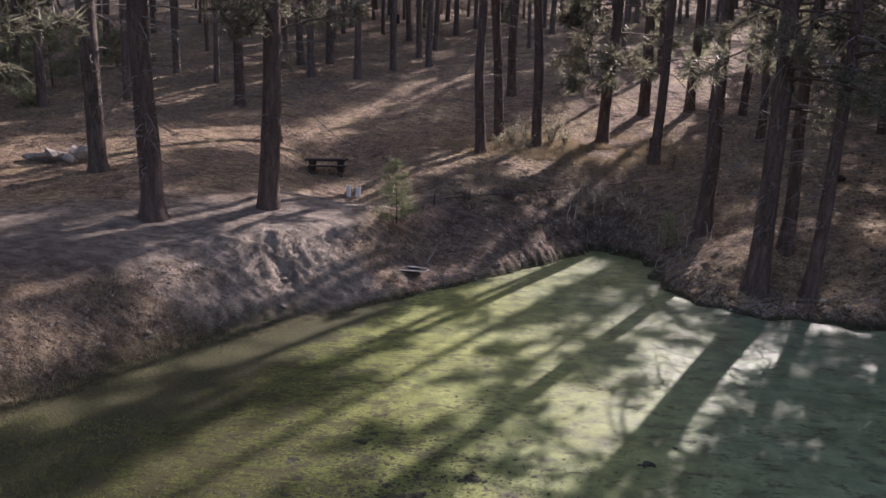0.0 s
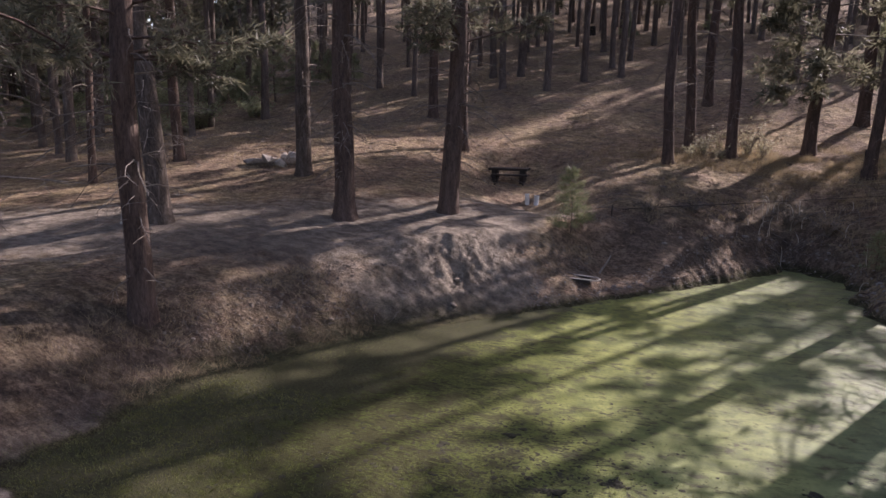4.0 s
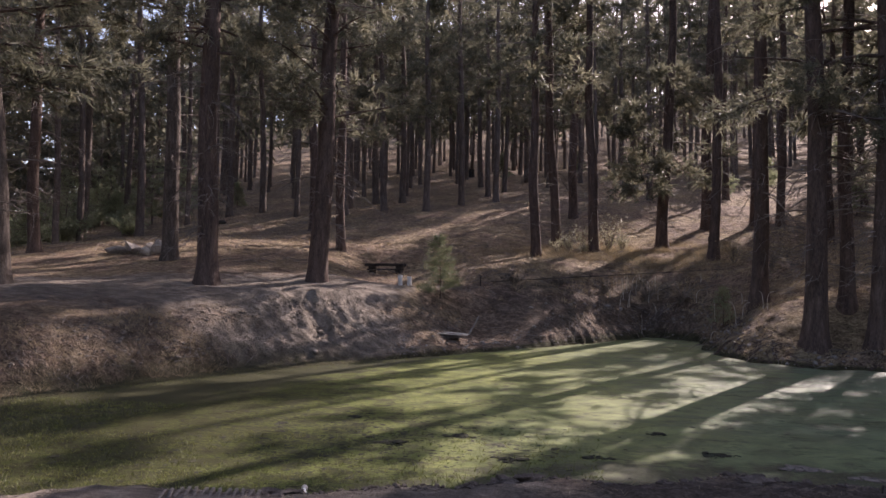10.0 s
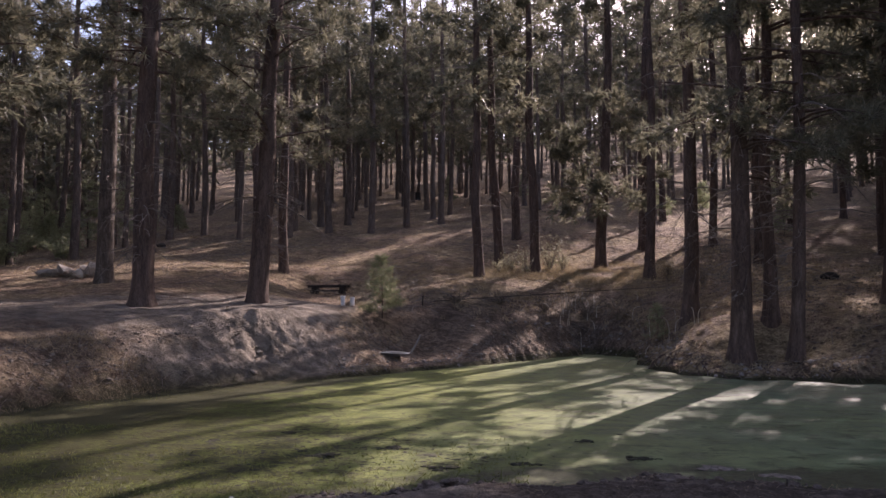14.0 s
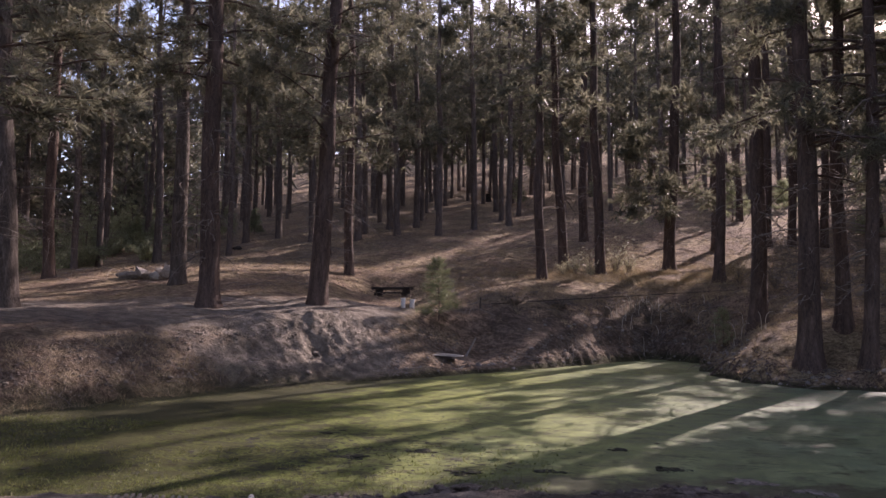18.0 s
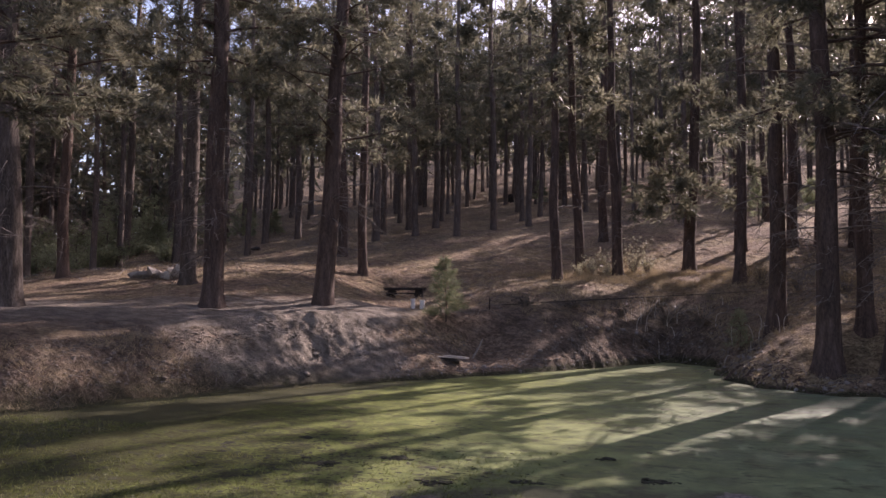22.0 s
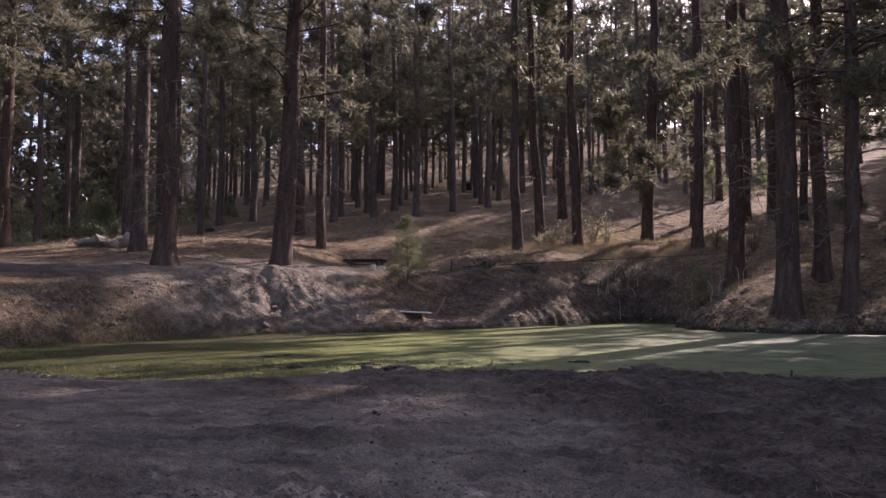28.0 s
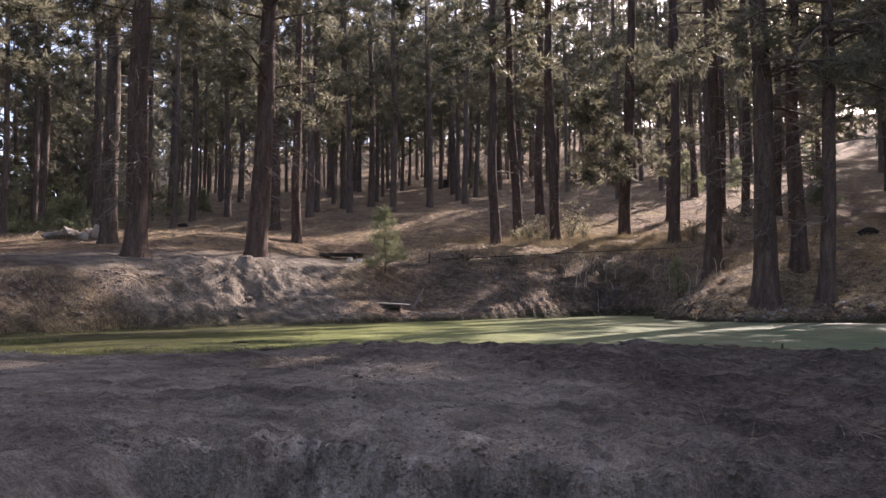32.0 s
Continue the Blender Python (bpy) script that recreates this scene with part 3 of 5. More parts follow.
def trunk_geo(diameter, tall, seed, sides=14, rings=26, foot=0.2):
    g = Geo()
    z = np.concatenate([[-0.35, -0.1, 0.05, 0.2, 0.45, 0.8], np.linspace(1.3, tall, rings)])
    r = diameter / 2 * (np.clip(1 - z / (tall * 1.04), 0.02, 1.1) ** 0.8) * (1 + foot * np.exp(-np.maximum(z, 0) / (0.25 if foot < 0.3 else 0.42)))
    ph = seed * 1.7
    bx = 0.07 * np.sin(z * 0.42 + ph) * np.minimum(z / 3, 1) + 0.03 * np.sin(z * 1.1 + 2 * ph) * np.minimum(z / 3, 1)
    by = 0.07 * np.sin(z * 0.37 + 2.3 * ph) * np.minimum(z / 3, 1)
    bx, by = bx * (z > 0), by * (z > 0)
    ang = np.arange(sides) * 2 * np.pi / sides
    flare = 1 + 0.13 * np.exp(-np.maximum(z, 0) / 0.22)[:, None] * np.sin(ang * 4 + ph)[None] ** 2
    wob = np.array([[1 + 0.07 * noise.noise(Vector((math.cos(q) * 2.2, math.sin(q) * 2.2, zz * 0.9 + seed * 9))) for q in ang] for zz in z])
    rr = r[:, None] * flare * wob
    verts = np.stack([bx[:, None] + rr * np.cos(ang), by[:, None] + rr * np.sin(ang), np.repeat(z[:, None], sides, 1)], -1).reshape(-1, 3)
    n = len(z)
    faces = [(i * sides + j, i * sides + (j + 1) % sides, (i + 1) * sides + (j + 1) % sides, (i + 1) * sides + j) for i in range(n - 1) for j in range(sides)]
    faces.append(tuple((n - 1) * sides + j for j in range(sides)))
    g.add(verts, faces)
    return g.geo()


def branch_path(z0, az, length, rise, droop, n=5):
    s = np.linspace(0, 1, n)
    out = length * s
    up = length * (rise * s - droop * s * s)
    wob = 0.06 * length * np.sin(s * 5 + az * 3) * s
    return np.stack([out * np.cos(az) - wob * np.sin(az), out * np.sin(az) + wob * np.cos(az), z0 + up], 1)


def tufts(g, centres, aims, count, length, width, r):
    """Bunches of needles round each centre, spreading forward along its aim."""
    n = len(centres)
    c, a = np.repeat(centres, count, 0), np.repeat(aims, count, 0)
    way = unit(a * 0.75 + r.normal(0, 0.75, (n * count, 3)))
    size = length * r.uniform(0.65, 1.15, (n * count, 1))
    base = c + r.normal(0, length * 0.16, (n * count, 3))
    side = unit(np.cross(way, r.normal(0, 1, (n * count, 3))))
    g.blades(base, base + way * size, np.full(n * count, width), side)


def tree_kit(seed, base, fullness, blades, needle, width, dead, sides, stray=0, bare=0.0, gap=1.0, skirt=None):
    """Limbs and crown for a pine of 23 m: (limbs mesh, crown mesh)."""
    r = np.random.default_rng(seed)
    limbs, crown, arms = Geo(), Geo(), []
    far = blades < 10
    for _ in range(dead):
        z0 = r.uniform(1.8, base + 4.0) if r.random() < 0.85 else r.uniform(0.9, 2.5)
        ln = r.uniform(0.5, 1.9) * (0.55 if z0 < 3 else 1.0)
        az = r.uniform(0, 6.28)
        p = branch_path(z0, az, ln, r.uniform(-0.1, 0.5), r.uniform(0.1, 0.8), 4)
        limbs.tube(p, np.linspace(0.017, 0.005, 4) * (0.7 + ln * 0.4), sides, False)
        for _ in range(1 if far else 3):
            k = r.uniform(0.35, 0.95)
            q = p[0] * (1 - k) + p[-1] * k
            tip = q + unit(unit(p[-1] - p[0]) + r.normal(0, 0.7, 3)) * r.uniform(0.2, 0.6)
            limbs.tube([q, (q + tip) / 2 + r.normal(0, 0.03, 3), tip], [0.008, 0.006, 0.003], 3, False)
    cs, aims = [], []
    z = skirt[0] if skirt else base - 0.75 * stray
    while z < H0 - 0.4:
        if skirt and skirt[1] < z < base:
            z = base
        k = max((z - base) / (H0 - base), 0.0)
        reach = (2.7 * (1 - k) ** 0.75 + 0.35) * (0.75 if k < 0.12 else 1.0)
        for _ in range(r.integers(2, 5) if z >= base else 3 if skirt else 1):
            az = r.uniform(0, 6.28)
            ln = reach * r.uniform(0.5, 1.15)
            p = branch_path(z + r.uniform(-0.2, 0.2), az, ln, r.uniform(0.0, 0.45) + 0.35 * k, r.uniform(0.0, 0.45), 3 if far else 5)
            arm = Geo() if sides > 3 else limbs
            if not far or r.random() < 0.4:
                arm.tube(p, np.linspace(0.034, 0.008, len(p)) * (0.6 + 0.3 * ln), sides, False)
            if r.random() < bare and z > base + 1:
                if sides > 3:
                    arms.append(mesh_of("limb", *arm.geo(), BARK))
                continue
            heart = r.uniform(0.55, 0.95)
            for _ in range(max(2, int(fullness * ln))):
                s = min(r.normal(heart, 0.17), 1.08)
                q = p[0] * (1 - s) + p[-1] * s + np.array([0, 0, 0.05])
                off = unit(unit(p[-1] - p[0]) * 0.8 + r.normal(0, 0.7, 3))
                tip = q + off * r.uniform(0.12, 0.55) * (1.15 - 0.5 * s)
                if sides > 3:
                    arm.tube([q, tip], [0.007, 0.004], 3, False)
                cs.append(tip)
                aims.append(off)
            if sides > 3:
                arms.append(mesh_of("limb", *arm.geo(), BARK))
        z += gap * r.uniform(0.28, 0.62) if z >= base else 0.6 if skirt else 0.75
    for _ in range(6):
        cs.append(np.array([0, 0, H0 + r.uniform(-0.5, 0.1)]))
        aims.append(np.array([0, 0, 1.0]))
    tufts(crown, np.array(cs), np.array(aims), blades, needle, width, r)
    return mesh_of("branchwork", *limbs.geo(), TWIG), mesh_of("crown", *crown.geo(), NEEDLES), arms


NEAR_KITS = [tree_kit(20 + i, (4.6, 5.4, 6.4, 7.4)[i], 11.0, 14, 0.30, 0.037, 80, 4, bare=0.18, gap=1.5) for i in range(4)]
MID_KITS = [tree_kit(40 + i, (5.2, 6.6, 8.0, 9.5)[i], 5.4, 9, 0.43, 0.072, 46, 3, bare=0.2, gap=1.3) for i in range(4)]
FAR_KITS = [tree_kit(60 + i, (6.0, 7.5, 9.0, 10.5)[i], 3.0, 8, 0.65, 0.14, 36, 3, bare=0.15, gap=1.15) for i in range(4)]
SHORE_KITS = [tree_kit(90 + i, (11.5, 5.6)[i], 12.0, 17, 0.29, 0.03, 60, 4, (1, 1)[i], bare=(0.3, 0.2)[i], gap=(1.9, 1.6)[i]) for i in range(2)]
# The first kit's low skirt of foliage is added to shade the hollow.
HIGH_KITS = [tree_kit(95 + i, (11.4, 16.8)[i], 9.0, 12, 0.42, 0.065, 60, 3, bare=0.3, gap=1.8, skirt=((2.8, 7.6), None)[i]) for i in range(2)]
DENSE_KITS = [tree_kit(98 + i, (8.0, 9.5)[i], 7.0, 10, 0.43, 0.085, 46, 3, bare=0.2, gap=1.4) for i in range(2)]
EAST_KITS = [tree_kit(80 + i, (5.0, 6.0)[i], 4.8, 10, 0.47, 0.085, 20, 3, bare=0.1, gap=1.05) for i in range(2)]
FAR_TRUNKS = [mesh_of("trunk", *trunk_geo(0.5, H0, 3.3 * i, 8, 12), HAZED_BARK, True) for i in range(4)]


def pine(x, y, diameter, lean, kits, pick, own_trunk, label, group, size=None):
    own = random.Random(int(x * 100) * 7919 + int(y * 100))
    tall = H0 * (size or 0.85 + 0.28 * own.random())
    m = Matrix.Translation((x, y, height(x, y) - 0.04)) @ Matrix.Rotation(lean, 4, "Y") @ Matrix.Rotation(own.uniform(-0.02, 0.02), 4, "X")
    tree = thing("pine_tree", m, label, "tree", group)
    pale = (x, y) in SUNLIT_ONES
    if own_trunk:
        part("trunk", trunk_geo(diameter, tall, x * 0.37 + y, foot=0.5 if group == "pines at the shore" else 0.26), SUNLIT_BARK if pale else BARK, tree, "bark with sunlight put into its colour" if pale else "", smooth=True)
    else:
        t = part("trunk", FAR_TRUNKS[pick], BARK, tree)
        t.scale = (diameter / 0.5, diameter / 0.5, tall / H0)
    limbs, crown, arms = kits[pick]
    turn = own.uniform(0, 6.28)
    for name, me in [("branchwork", limbs), ("crown", crown)] + [("limb", arm) for arm in arms]:
        o = part(name, me, None, tree)
        if name == "branchwork":
            tagged(o, kind="stuff")
        o.rotation_euler = (0, 0, turn)
        wide = 0.8 + diameter * 0.55
        o.scale = (wide, wide, tall / H0)
    return tree


SUNLIT_ONES = ((-12.39, 13.23), (-12.54, 20.26))
# x, y, trunk diameter, lean to the east (radians)
BANK_PINES = [(-8.67, 8.83, 0.48, 0.01), (-8.95, 5.7, 0.40, 0.04), (-12.39, 13.23, 0.58, -0.04), (-8.5, 16.1, 0.57, -0.01), (-6.22, 18.18, 0.57, 0.053),
              (-19.5, 13.5, 0.55, 0.02), (-12.54, 20.26, 0.55, 0.007), (-18.3, 20.5, 0.42, -0.02), (-19.2, 17.2, 0.26, 0.05)]
SHORE_PINES = [(6.05, 20.0, 0.43, 0.02), (6.55, 16.65, 0.48, 0.02), (5.9, 27.3, 0.38, 0.03), (7.6, 16.15, 0.3, 0.055)]
CORNER_PINES = [(7.55, 17.7, 0.32, 0.02)]
# All but the first stand out of view, added to shade pond and bank.
EAST_SHADE_PINES = [(10.67, 18.4, 0.46, 0.03), (11.9, 16.9, 0.45, 0.0), (13.2, 20.4, 0.5, 0.01), (14.8, 17.8, 0.5, 0.0), (14.9, 23.6, 0.46, -0.01), (17.2, 27.5, 0.5, 0.0), (18.0, 21.0, 0.5, 0.0)]
SLOPE_PINES = [(-0.26, 31.1, 0.44, -0.03), (-9.56, 28.4, 0.42, 0.0), (-14.2, 35.9, 0.55, -0.015)]
HILL_PINES = [(-14.7, 41.9, 0.55, 0.0), (-15.9, 46.0, 0.48, 0.0), (-14.8, 48.4, 0.55, -0.01), (-12.6, 43.7, 0.5, -0.03), (-12.9, 49.0, 0.55, 0.0), (-9.5, 43.0, 0.47, 0.005),
              (-7.0, 52.3, 0.43, 0.0), (-5.7, 48.0, 0.46, 0.015), (3.2, 67.0, 0.55, 0.015)]
FLAT_PINES = [(-33.0, 30.0, 0.62, 0.02), (-43.4, 35.7, 0.6, 0.04), (-31.0, 37.5, 0.56, 0.05), (-25.2, 35.5, 0.5, -0.02), (-36.0, 48.0, 0.5, 0.04), (-35.2, 54.7, 0.55, -0.02),
              (-30.0, 49.7, 0.5, 0.02), (-23.5, 42.7, 0.5, 0.0), (-22.0, 44.6, 0.5, -0.03)]
CANOPY_PINES = [(-7.9, 46.5, 0.46, 0.0), (-21.2, 37.0, 0.36, 0.02), (-27.6, 33.4, 0.38, -0.01), (-17.9, 41.5, 0.36, 0.01), (4.7, 47.0, 0.4, 0.0), (-24.6, 39.4, 0.34, 0.0)]
SHADE_PINES = [(-0.91, 28.5, 0.42, -0.01), (9.2, 36.7, 0.50, 0.02)]
CLEAR_PINES = [(4.29, 30.9, 0.5, 0.05), (6.82, 36.1, 0.58, 0.03)]
OPEN_PINES = [(1.4, 30.15, 0.44, -0.01), (10.3, 36.5, 0.42, 0.03), (11.6, 36.0, 0.38, 0.03), (0.11, 39.3, 0.5, 0.015)]
SHORT_PINES = [(9.3, 46.2, 0.44, 0.01)]
# All after the first are added to throw shade on the east slope.
LOW_PINES = [(11.0, 31.2, 0.35, 0.03), (17.0, 33.5, 0.38, 0.0), (19.5, 38.0, 0.4, 0.01), (21.0, 34.0, 0.4, 0.0),
             (15.5, 41.0, 0.36, 0.0), (20.0, 45.5, 0.4, 0.01), (24.0, 44.0, 0.42, -0.01), (17.5, 49.5, 0.38, 0.0)]
standing = []
for rows, kits, own, label, group in (
    (BANK_PINES, NEAR_KITS, True, "tall pine with furrowed brown bark on the dirt bank", "pines on the bank"),
    (SHORE_PINES, SHORE_KITS, True, "dark-barked pine rooted at the edge of the pond", "pines at the shore"),
    (CORNER_PINES, [SHORE_KITS[1]] * 2, True, "dark-barked slim pine rooted at the edge of the pond", "pines at the shore"),
    (EAST_SHADE_PINES, EAST_KITS, True, "tall full-crowned pine beside the pond, its crown set for shade", "pines east of the pond"),
    (SLOPE_PINES, MID_KITS, True, "slender pine with dead lower twigs on the slope", "pines on the slope"),
    (CANOPY_PINES, DENSE_KITS, False, "straight pine with a dense crown on the hillside", "pines on the hillside"),
    (SHADE_PINES, DENSE_KITS, True, "pine with a dense high crown on the slope", "pines on the slope"),
    (CLEAR_PINES, HIGH_KITS, True, "tall pine with a high crown on the slope", "pines on the slope"),
    (OPEN_PINES, [HIGH_KITS[1]] * 2, True, "tall pine with a high crown on the slope", "pines on the slope"),
    (SHORT_PINES, [HIGH_KITS[1]] * 2, True, "shorter bare-stemmed pine on the slope", "pines on the slope"),
    (LOW_PINES, DENSE_KITS, True, "shorter full pine on the slope, sized to shape the sunlight", "pines on the slope"),
    (HILL_PINES, MID_KITS, False, "straight pine on the litter-covered hillside", "pines on the hillside"),
    (FLAT_PINES, DENSE_KITS, False, "slender pine on the flat behind the bank", "pines on the flat"),
):
    for i, (x, y, dia, lean) in enumerate(rows):
        pine(x, y, dia, lean, kits, i % 2 if len(kits) == 2 else (i * 3 + 1) % 4, own, label, group, (0.66 if x < 12 else 0.58) if rows in (LOW_PINES, SHORT_PINES) else 1.16 if rows is CANOPY_PINES else 1.1 if rows is FLAT_PINES else None)
        standing.append((x, y))


def scatter(count, inside, gap, tries=30000):
    out = []
    for _ in range(tries):
        if len(out) == count:
            break
        x, y = random.uniform(-95, 80), random.uniform(8, 150)
        if inside(x, y) and all((x - a) ** 2 + (y - b) ** 2 > gap * gap for a, b in standing):
            out.append((x, y))
            standing.append((x, y))
    return out


def glade(x, y):
    """Strips without trees that let the low sun reach the slope and the bank."""
    across = math.cos(SUN_AZ) * x - math.sin(SUN_AZ) * y
    return y > 45 and (-15.7 < across < -7.3 or -20 < across < -18.3 or -25 < across < -23.3)


def back_woods(x, y):
    return not glade(x, y) and 54 < y < 100 and -0.62 * y < x < 0.45 * y


def west_woods(x, y):
    return y > 10 and x < -0.72 * y - 4 and x < -24 and math.hypot(x, y) < 78


def unseen_east_woods(x, y):
    return x > 13.0 and y > 12 and x > 0.56 * y + 1.5 and x < 40 and y < 55


def far_east_woods(x, y):
    return not glade(x, y) and 12 < x < 62 and 55 < y < 100 and x > 0.42 * y


for inside, count, gap in ((back_woods, 120, 3.4), (west_woods, 56, 3.8), (far_east_woods, 60, 3.4)):
    for i, (x, y) in enumerate(scatter(count, inside, gap)):
        wide, lean = random.uniform(0.3, 0.52), random.gauss(0, 0.02)
        pine(x, y, wide, lean, FAR_KITS, i % 4, False, "distant slender pine in the dense wood", "distant pines")

# Unseen pines added in the east, whose crowns break up the sunlight.
for i, (x, y) in enumerate(scatter(34, unseen_east_woods, 3.6)):
    pine(x, y, random.uniform(0.36, 0.52), random.gauss(0, 0.02), EAST_KITS, i % 2, False, "unseen full-crowned pine added east of the pond for shade", "pines east of the pond")

# ---------- the closed wood behind ----------


def distant_wood():
    """Far trunks and crowns nobody could count, joined, plus an unseen wood added to the south."""
    r = np.random.default_rng(91)
    trunks, crowns = Geo(), Geo()
    placed = 0
    while placed < 700:
        # Trees at negative y are never in view, added to cut skylight from behind.
        x, y = (r.uniform(-190, 170), r.uniform(5, 240)) if placed < 460 else (r.uniform(-70, 70), r.uniform(-70, -14)) if placed < 590 else (r.uniform(-110, -45), r.uniform(15, 80))
        far = math.hypot(x, y)
        back = 100 < y < 240 and -0.8 * y < x < 0.62 * y
        west = x < -0.62 * y - 6 and 72 < far < 112 and x < -40
        east = x > 0.6 * y and 70 < far < 120
        if not (back or west or east or y < 0):
            continue
        placed += 1
        z, tall = height(x, y), r.uniform(16, 23)
        lean = r.normal(0, 0.25, 2)
        rad = r.uniform(0.16, 0.28)
        trunks.tube([(x, y, z - 0.3), (x + lean[0], y + lean[1], z + tall * 0.5), (x + 2 * lean[0], y + 2 * lean[1], z + tall)], [rad, rad * 0.7, 0.03], 5, False)
        n = 48
        k = r.uniform(0, 1, n) ** 0.8
        reach = (2.8 * (1 - k) ** 0.8 + 0.3) * np.sqrt(r.uniform(0.05, 1, n))
        az = r.uniform(0, 6.28, n)
        base = r.uniform(0.5, 3.0) if west else r.uniform(2.0, 7.5)
        c = np.stack([x + reach * np.cos(az), y + reach * np.sin(az), z + base + k * (tall - base)], 1)
        aim = np.stack([np.cos(az), np.sin(az), 0.3 + 0 * az], 1)
        tufts(crowns, c, aim, 6, 1.2, 0.5, r)
    n = 1900
    az, far = r.uniform(-1.75, -0.72, n), r.uniform(84, 125, n)
    x, y = far * np.sin(az), far * np.cos(az)
    z = np.array([height(float(u), float(v)) for u, v in zip(x, y)]) + 15.0 * r.uniform(0, 1, n) ** 1.5
    tufts(crowns, np.stack([x, y, z], 1), np.tile([0.0, 0.0, 0.6], (n, 1)), 6, 2.0, 0.8, r)
    n = 3000
    az, far = r.uniform(-0.75, 0.95, n), r.uniform(100, 150, n)
    x, y = far * np.sin(az), far * np.cos(az)
    z = np.array([height(float(u), float(v)) for u, v in zip(x, y)]) + 3.0 + 21.0 * r.uniform(0, 1, n)
    tufts(crowns, np.stack([x, y, z], 1), np.tile([0.0, 0.0, 0.6], (n, 1)), 6, 1.9, 0.6, r)
    wood = thing("distant_wood", Matrix(), "dense far pine wood of slender trunks and grey-green crowns, with an unseen southern part added", "woods", kind="stuff")
    tagged(part("trunkwork", trunks.geo(), HAZED_BARK, wood), kind="stuff")
    tagged(part("canopy", crowns.geo(), NEEDLES, wood), kind="stuff")


distant_wood()


def young_conifer(x, y, tall, seed, material_used, label, name="pine_sapling", blades=18, needle=0.17, width=0.018, whorls=12, wide=0.36):
    r = np.random.default_rng(seed)
    stem, limbs, crown = Geo(), Geo(), Geo()
    zz = np.linspace(-0.1, tall, 8)
    stem.tube(np.stack([0.02 * np.sin(zz * 3), 0.02 * np.cos(zz * 2.3), zz], 1), np.linspace(0.024, 0.004, 8) * tall / 2, 6)
    cs, aims = [], []
    for w in range(whorls):
        k = (w + 0.6) / whorls
        reach = tall * (wide * (1 - k) ** 0.8 + 0.035)
        for _ in range(5):
            az = r.uniform(0, 6.28)
            p = branch_path(tall * (0.08 + 0.9 * k), az, reach * r.uniform(0.7, 1.15), 0.35, 0.25, 4)
            limbs.tube(p, np.linspace(0.006, 0.002, 4) * tall / 2, 3, False)
            for s in np.linspace(0.3, 1.0, max(3, int(reach * 9))):
                q = p[0] * (1 - s) + p[-1] * s
                cs.append(q + r.normal(0, 0.02, 3) + (0, 0, 0.01))
                aims.append(unit(p[-1] - p[0]) + (0, 0, 0.35))
    cs.append(np.array([0, 0, tall]))
    aims.append(np.array([0, 0, 1.0]))
    tufts(crown, np.array(cs), np.array(aims), blades, needle, width, r)
    tree = thing(name, Matrix.Translation((x, y, height(x, y))), label, "young tree")
    part("stem", stem.geo(), BARK, tree)
    tagged(part("branchwork", limbs.geo(), TWIG, tree), kind="stuff")
    tagged(part("foliage", crown.geo(), material_used, tree), kind="stuff")
    return tree


young_conifer(-2.75, 19.05, 1.85, 5, SAPLING, "young green pine sapling on the bank above the pond", blades=11, whorls=13, needle=0.19, width=0.015, wide=0.38)
young_conifer(5.2, 20.5, 1.1, 6, SHRUB, "small pale green sapling at the pond corner", whorls=9, needle=0.14, blades=9, width=0.014)


def bush(x, y, wide, tall, seed, leaf, label, leaves=900, size=0.06, stems=14, name="bush"):
    r = np.random.default_rng(seed)
    wood, green = Geo(), Geo()
    tips = []
    for _ in range(stems):
        az, out = r.uniform(0, 6.28), wide / 2 * math.sqrt(r.uniform(0.02, 1))
        top = tall * r.uniform(0.55, 1.0)
        p = np.array([[0.02 * math.cos(az), 0.02 * math.sin(az), -0.05], [out * 0.35 * math.cos(az), out * 0.35 * math.sin(az), top * 0.5], [out * math.cos(az), out * math.sin(az), top]])
        wood.tube(p, np.array([0.014, 0.009, 0.003]) * (0.6 + tall * 0.4), 4, False)
        tips.append(p)
    pick = r.integers(0, stems, leaves)
    s = r.uniform(0.25, 1.05, (leaves, 1))
    P = np.array(tips)[pick]
    c = np.where(s < 0.5, P[:, 0] * (1 - 2 * s) + P[:, 1] * 2 * s, P[:, 1] * (2 - 2 * s) + P[:, 2] * (2 * s - 1)) + r.normal(0, 0.09 * tall, (leaves, 3))
    c[:, 2] = np.maximum(c[:, 2], 0.03)
    way, side = unit(r.normal(0, 1, (leaves, 3))), unit(r.normal(0, 1, (leaves, 3)))
    ln = size * r.uniform(0.6, 1.3, (leaves, 1))
    quad = np.stack([c - way * ln, c + side * ln * 0.45, c + way * ln, c - side * ln * 0.45], 1).reshape(-1, 3)
    green.add(quad, np.arange(4 * leaves).reshape(-1, 4))
    ob = thing(name, Matrix.Translation((x, y, height(x, y))), label, "bush")
    tagged(part("branchwork", wood.geo(), TWIG, ob), kind="stuff")
    tagged(part("foliage", green.geo(), leaf, ob), kind="stuff")
    return ob


for x, y, w, h, n in ((0.35, 30.3, 1.1, 0.95, 500), (2.05, 30.4, 1.2, 1.6, 700), (1.0, 29.6, 0.8, 0.6, 300), (-0.1, 29.4, 0.9, 0.55, 300), (2.6, 30.0, 0.9, 1.0, 400), (0.9, 30.8, 1.0, 1.1, 400)):
    bush(x, y, w, h, int(x * 10 + 40), PALE_LEAF, "pale yellow-leaved bush between pine trunks", int(n * 0.6), 0.055)
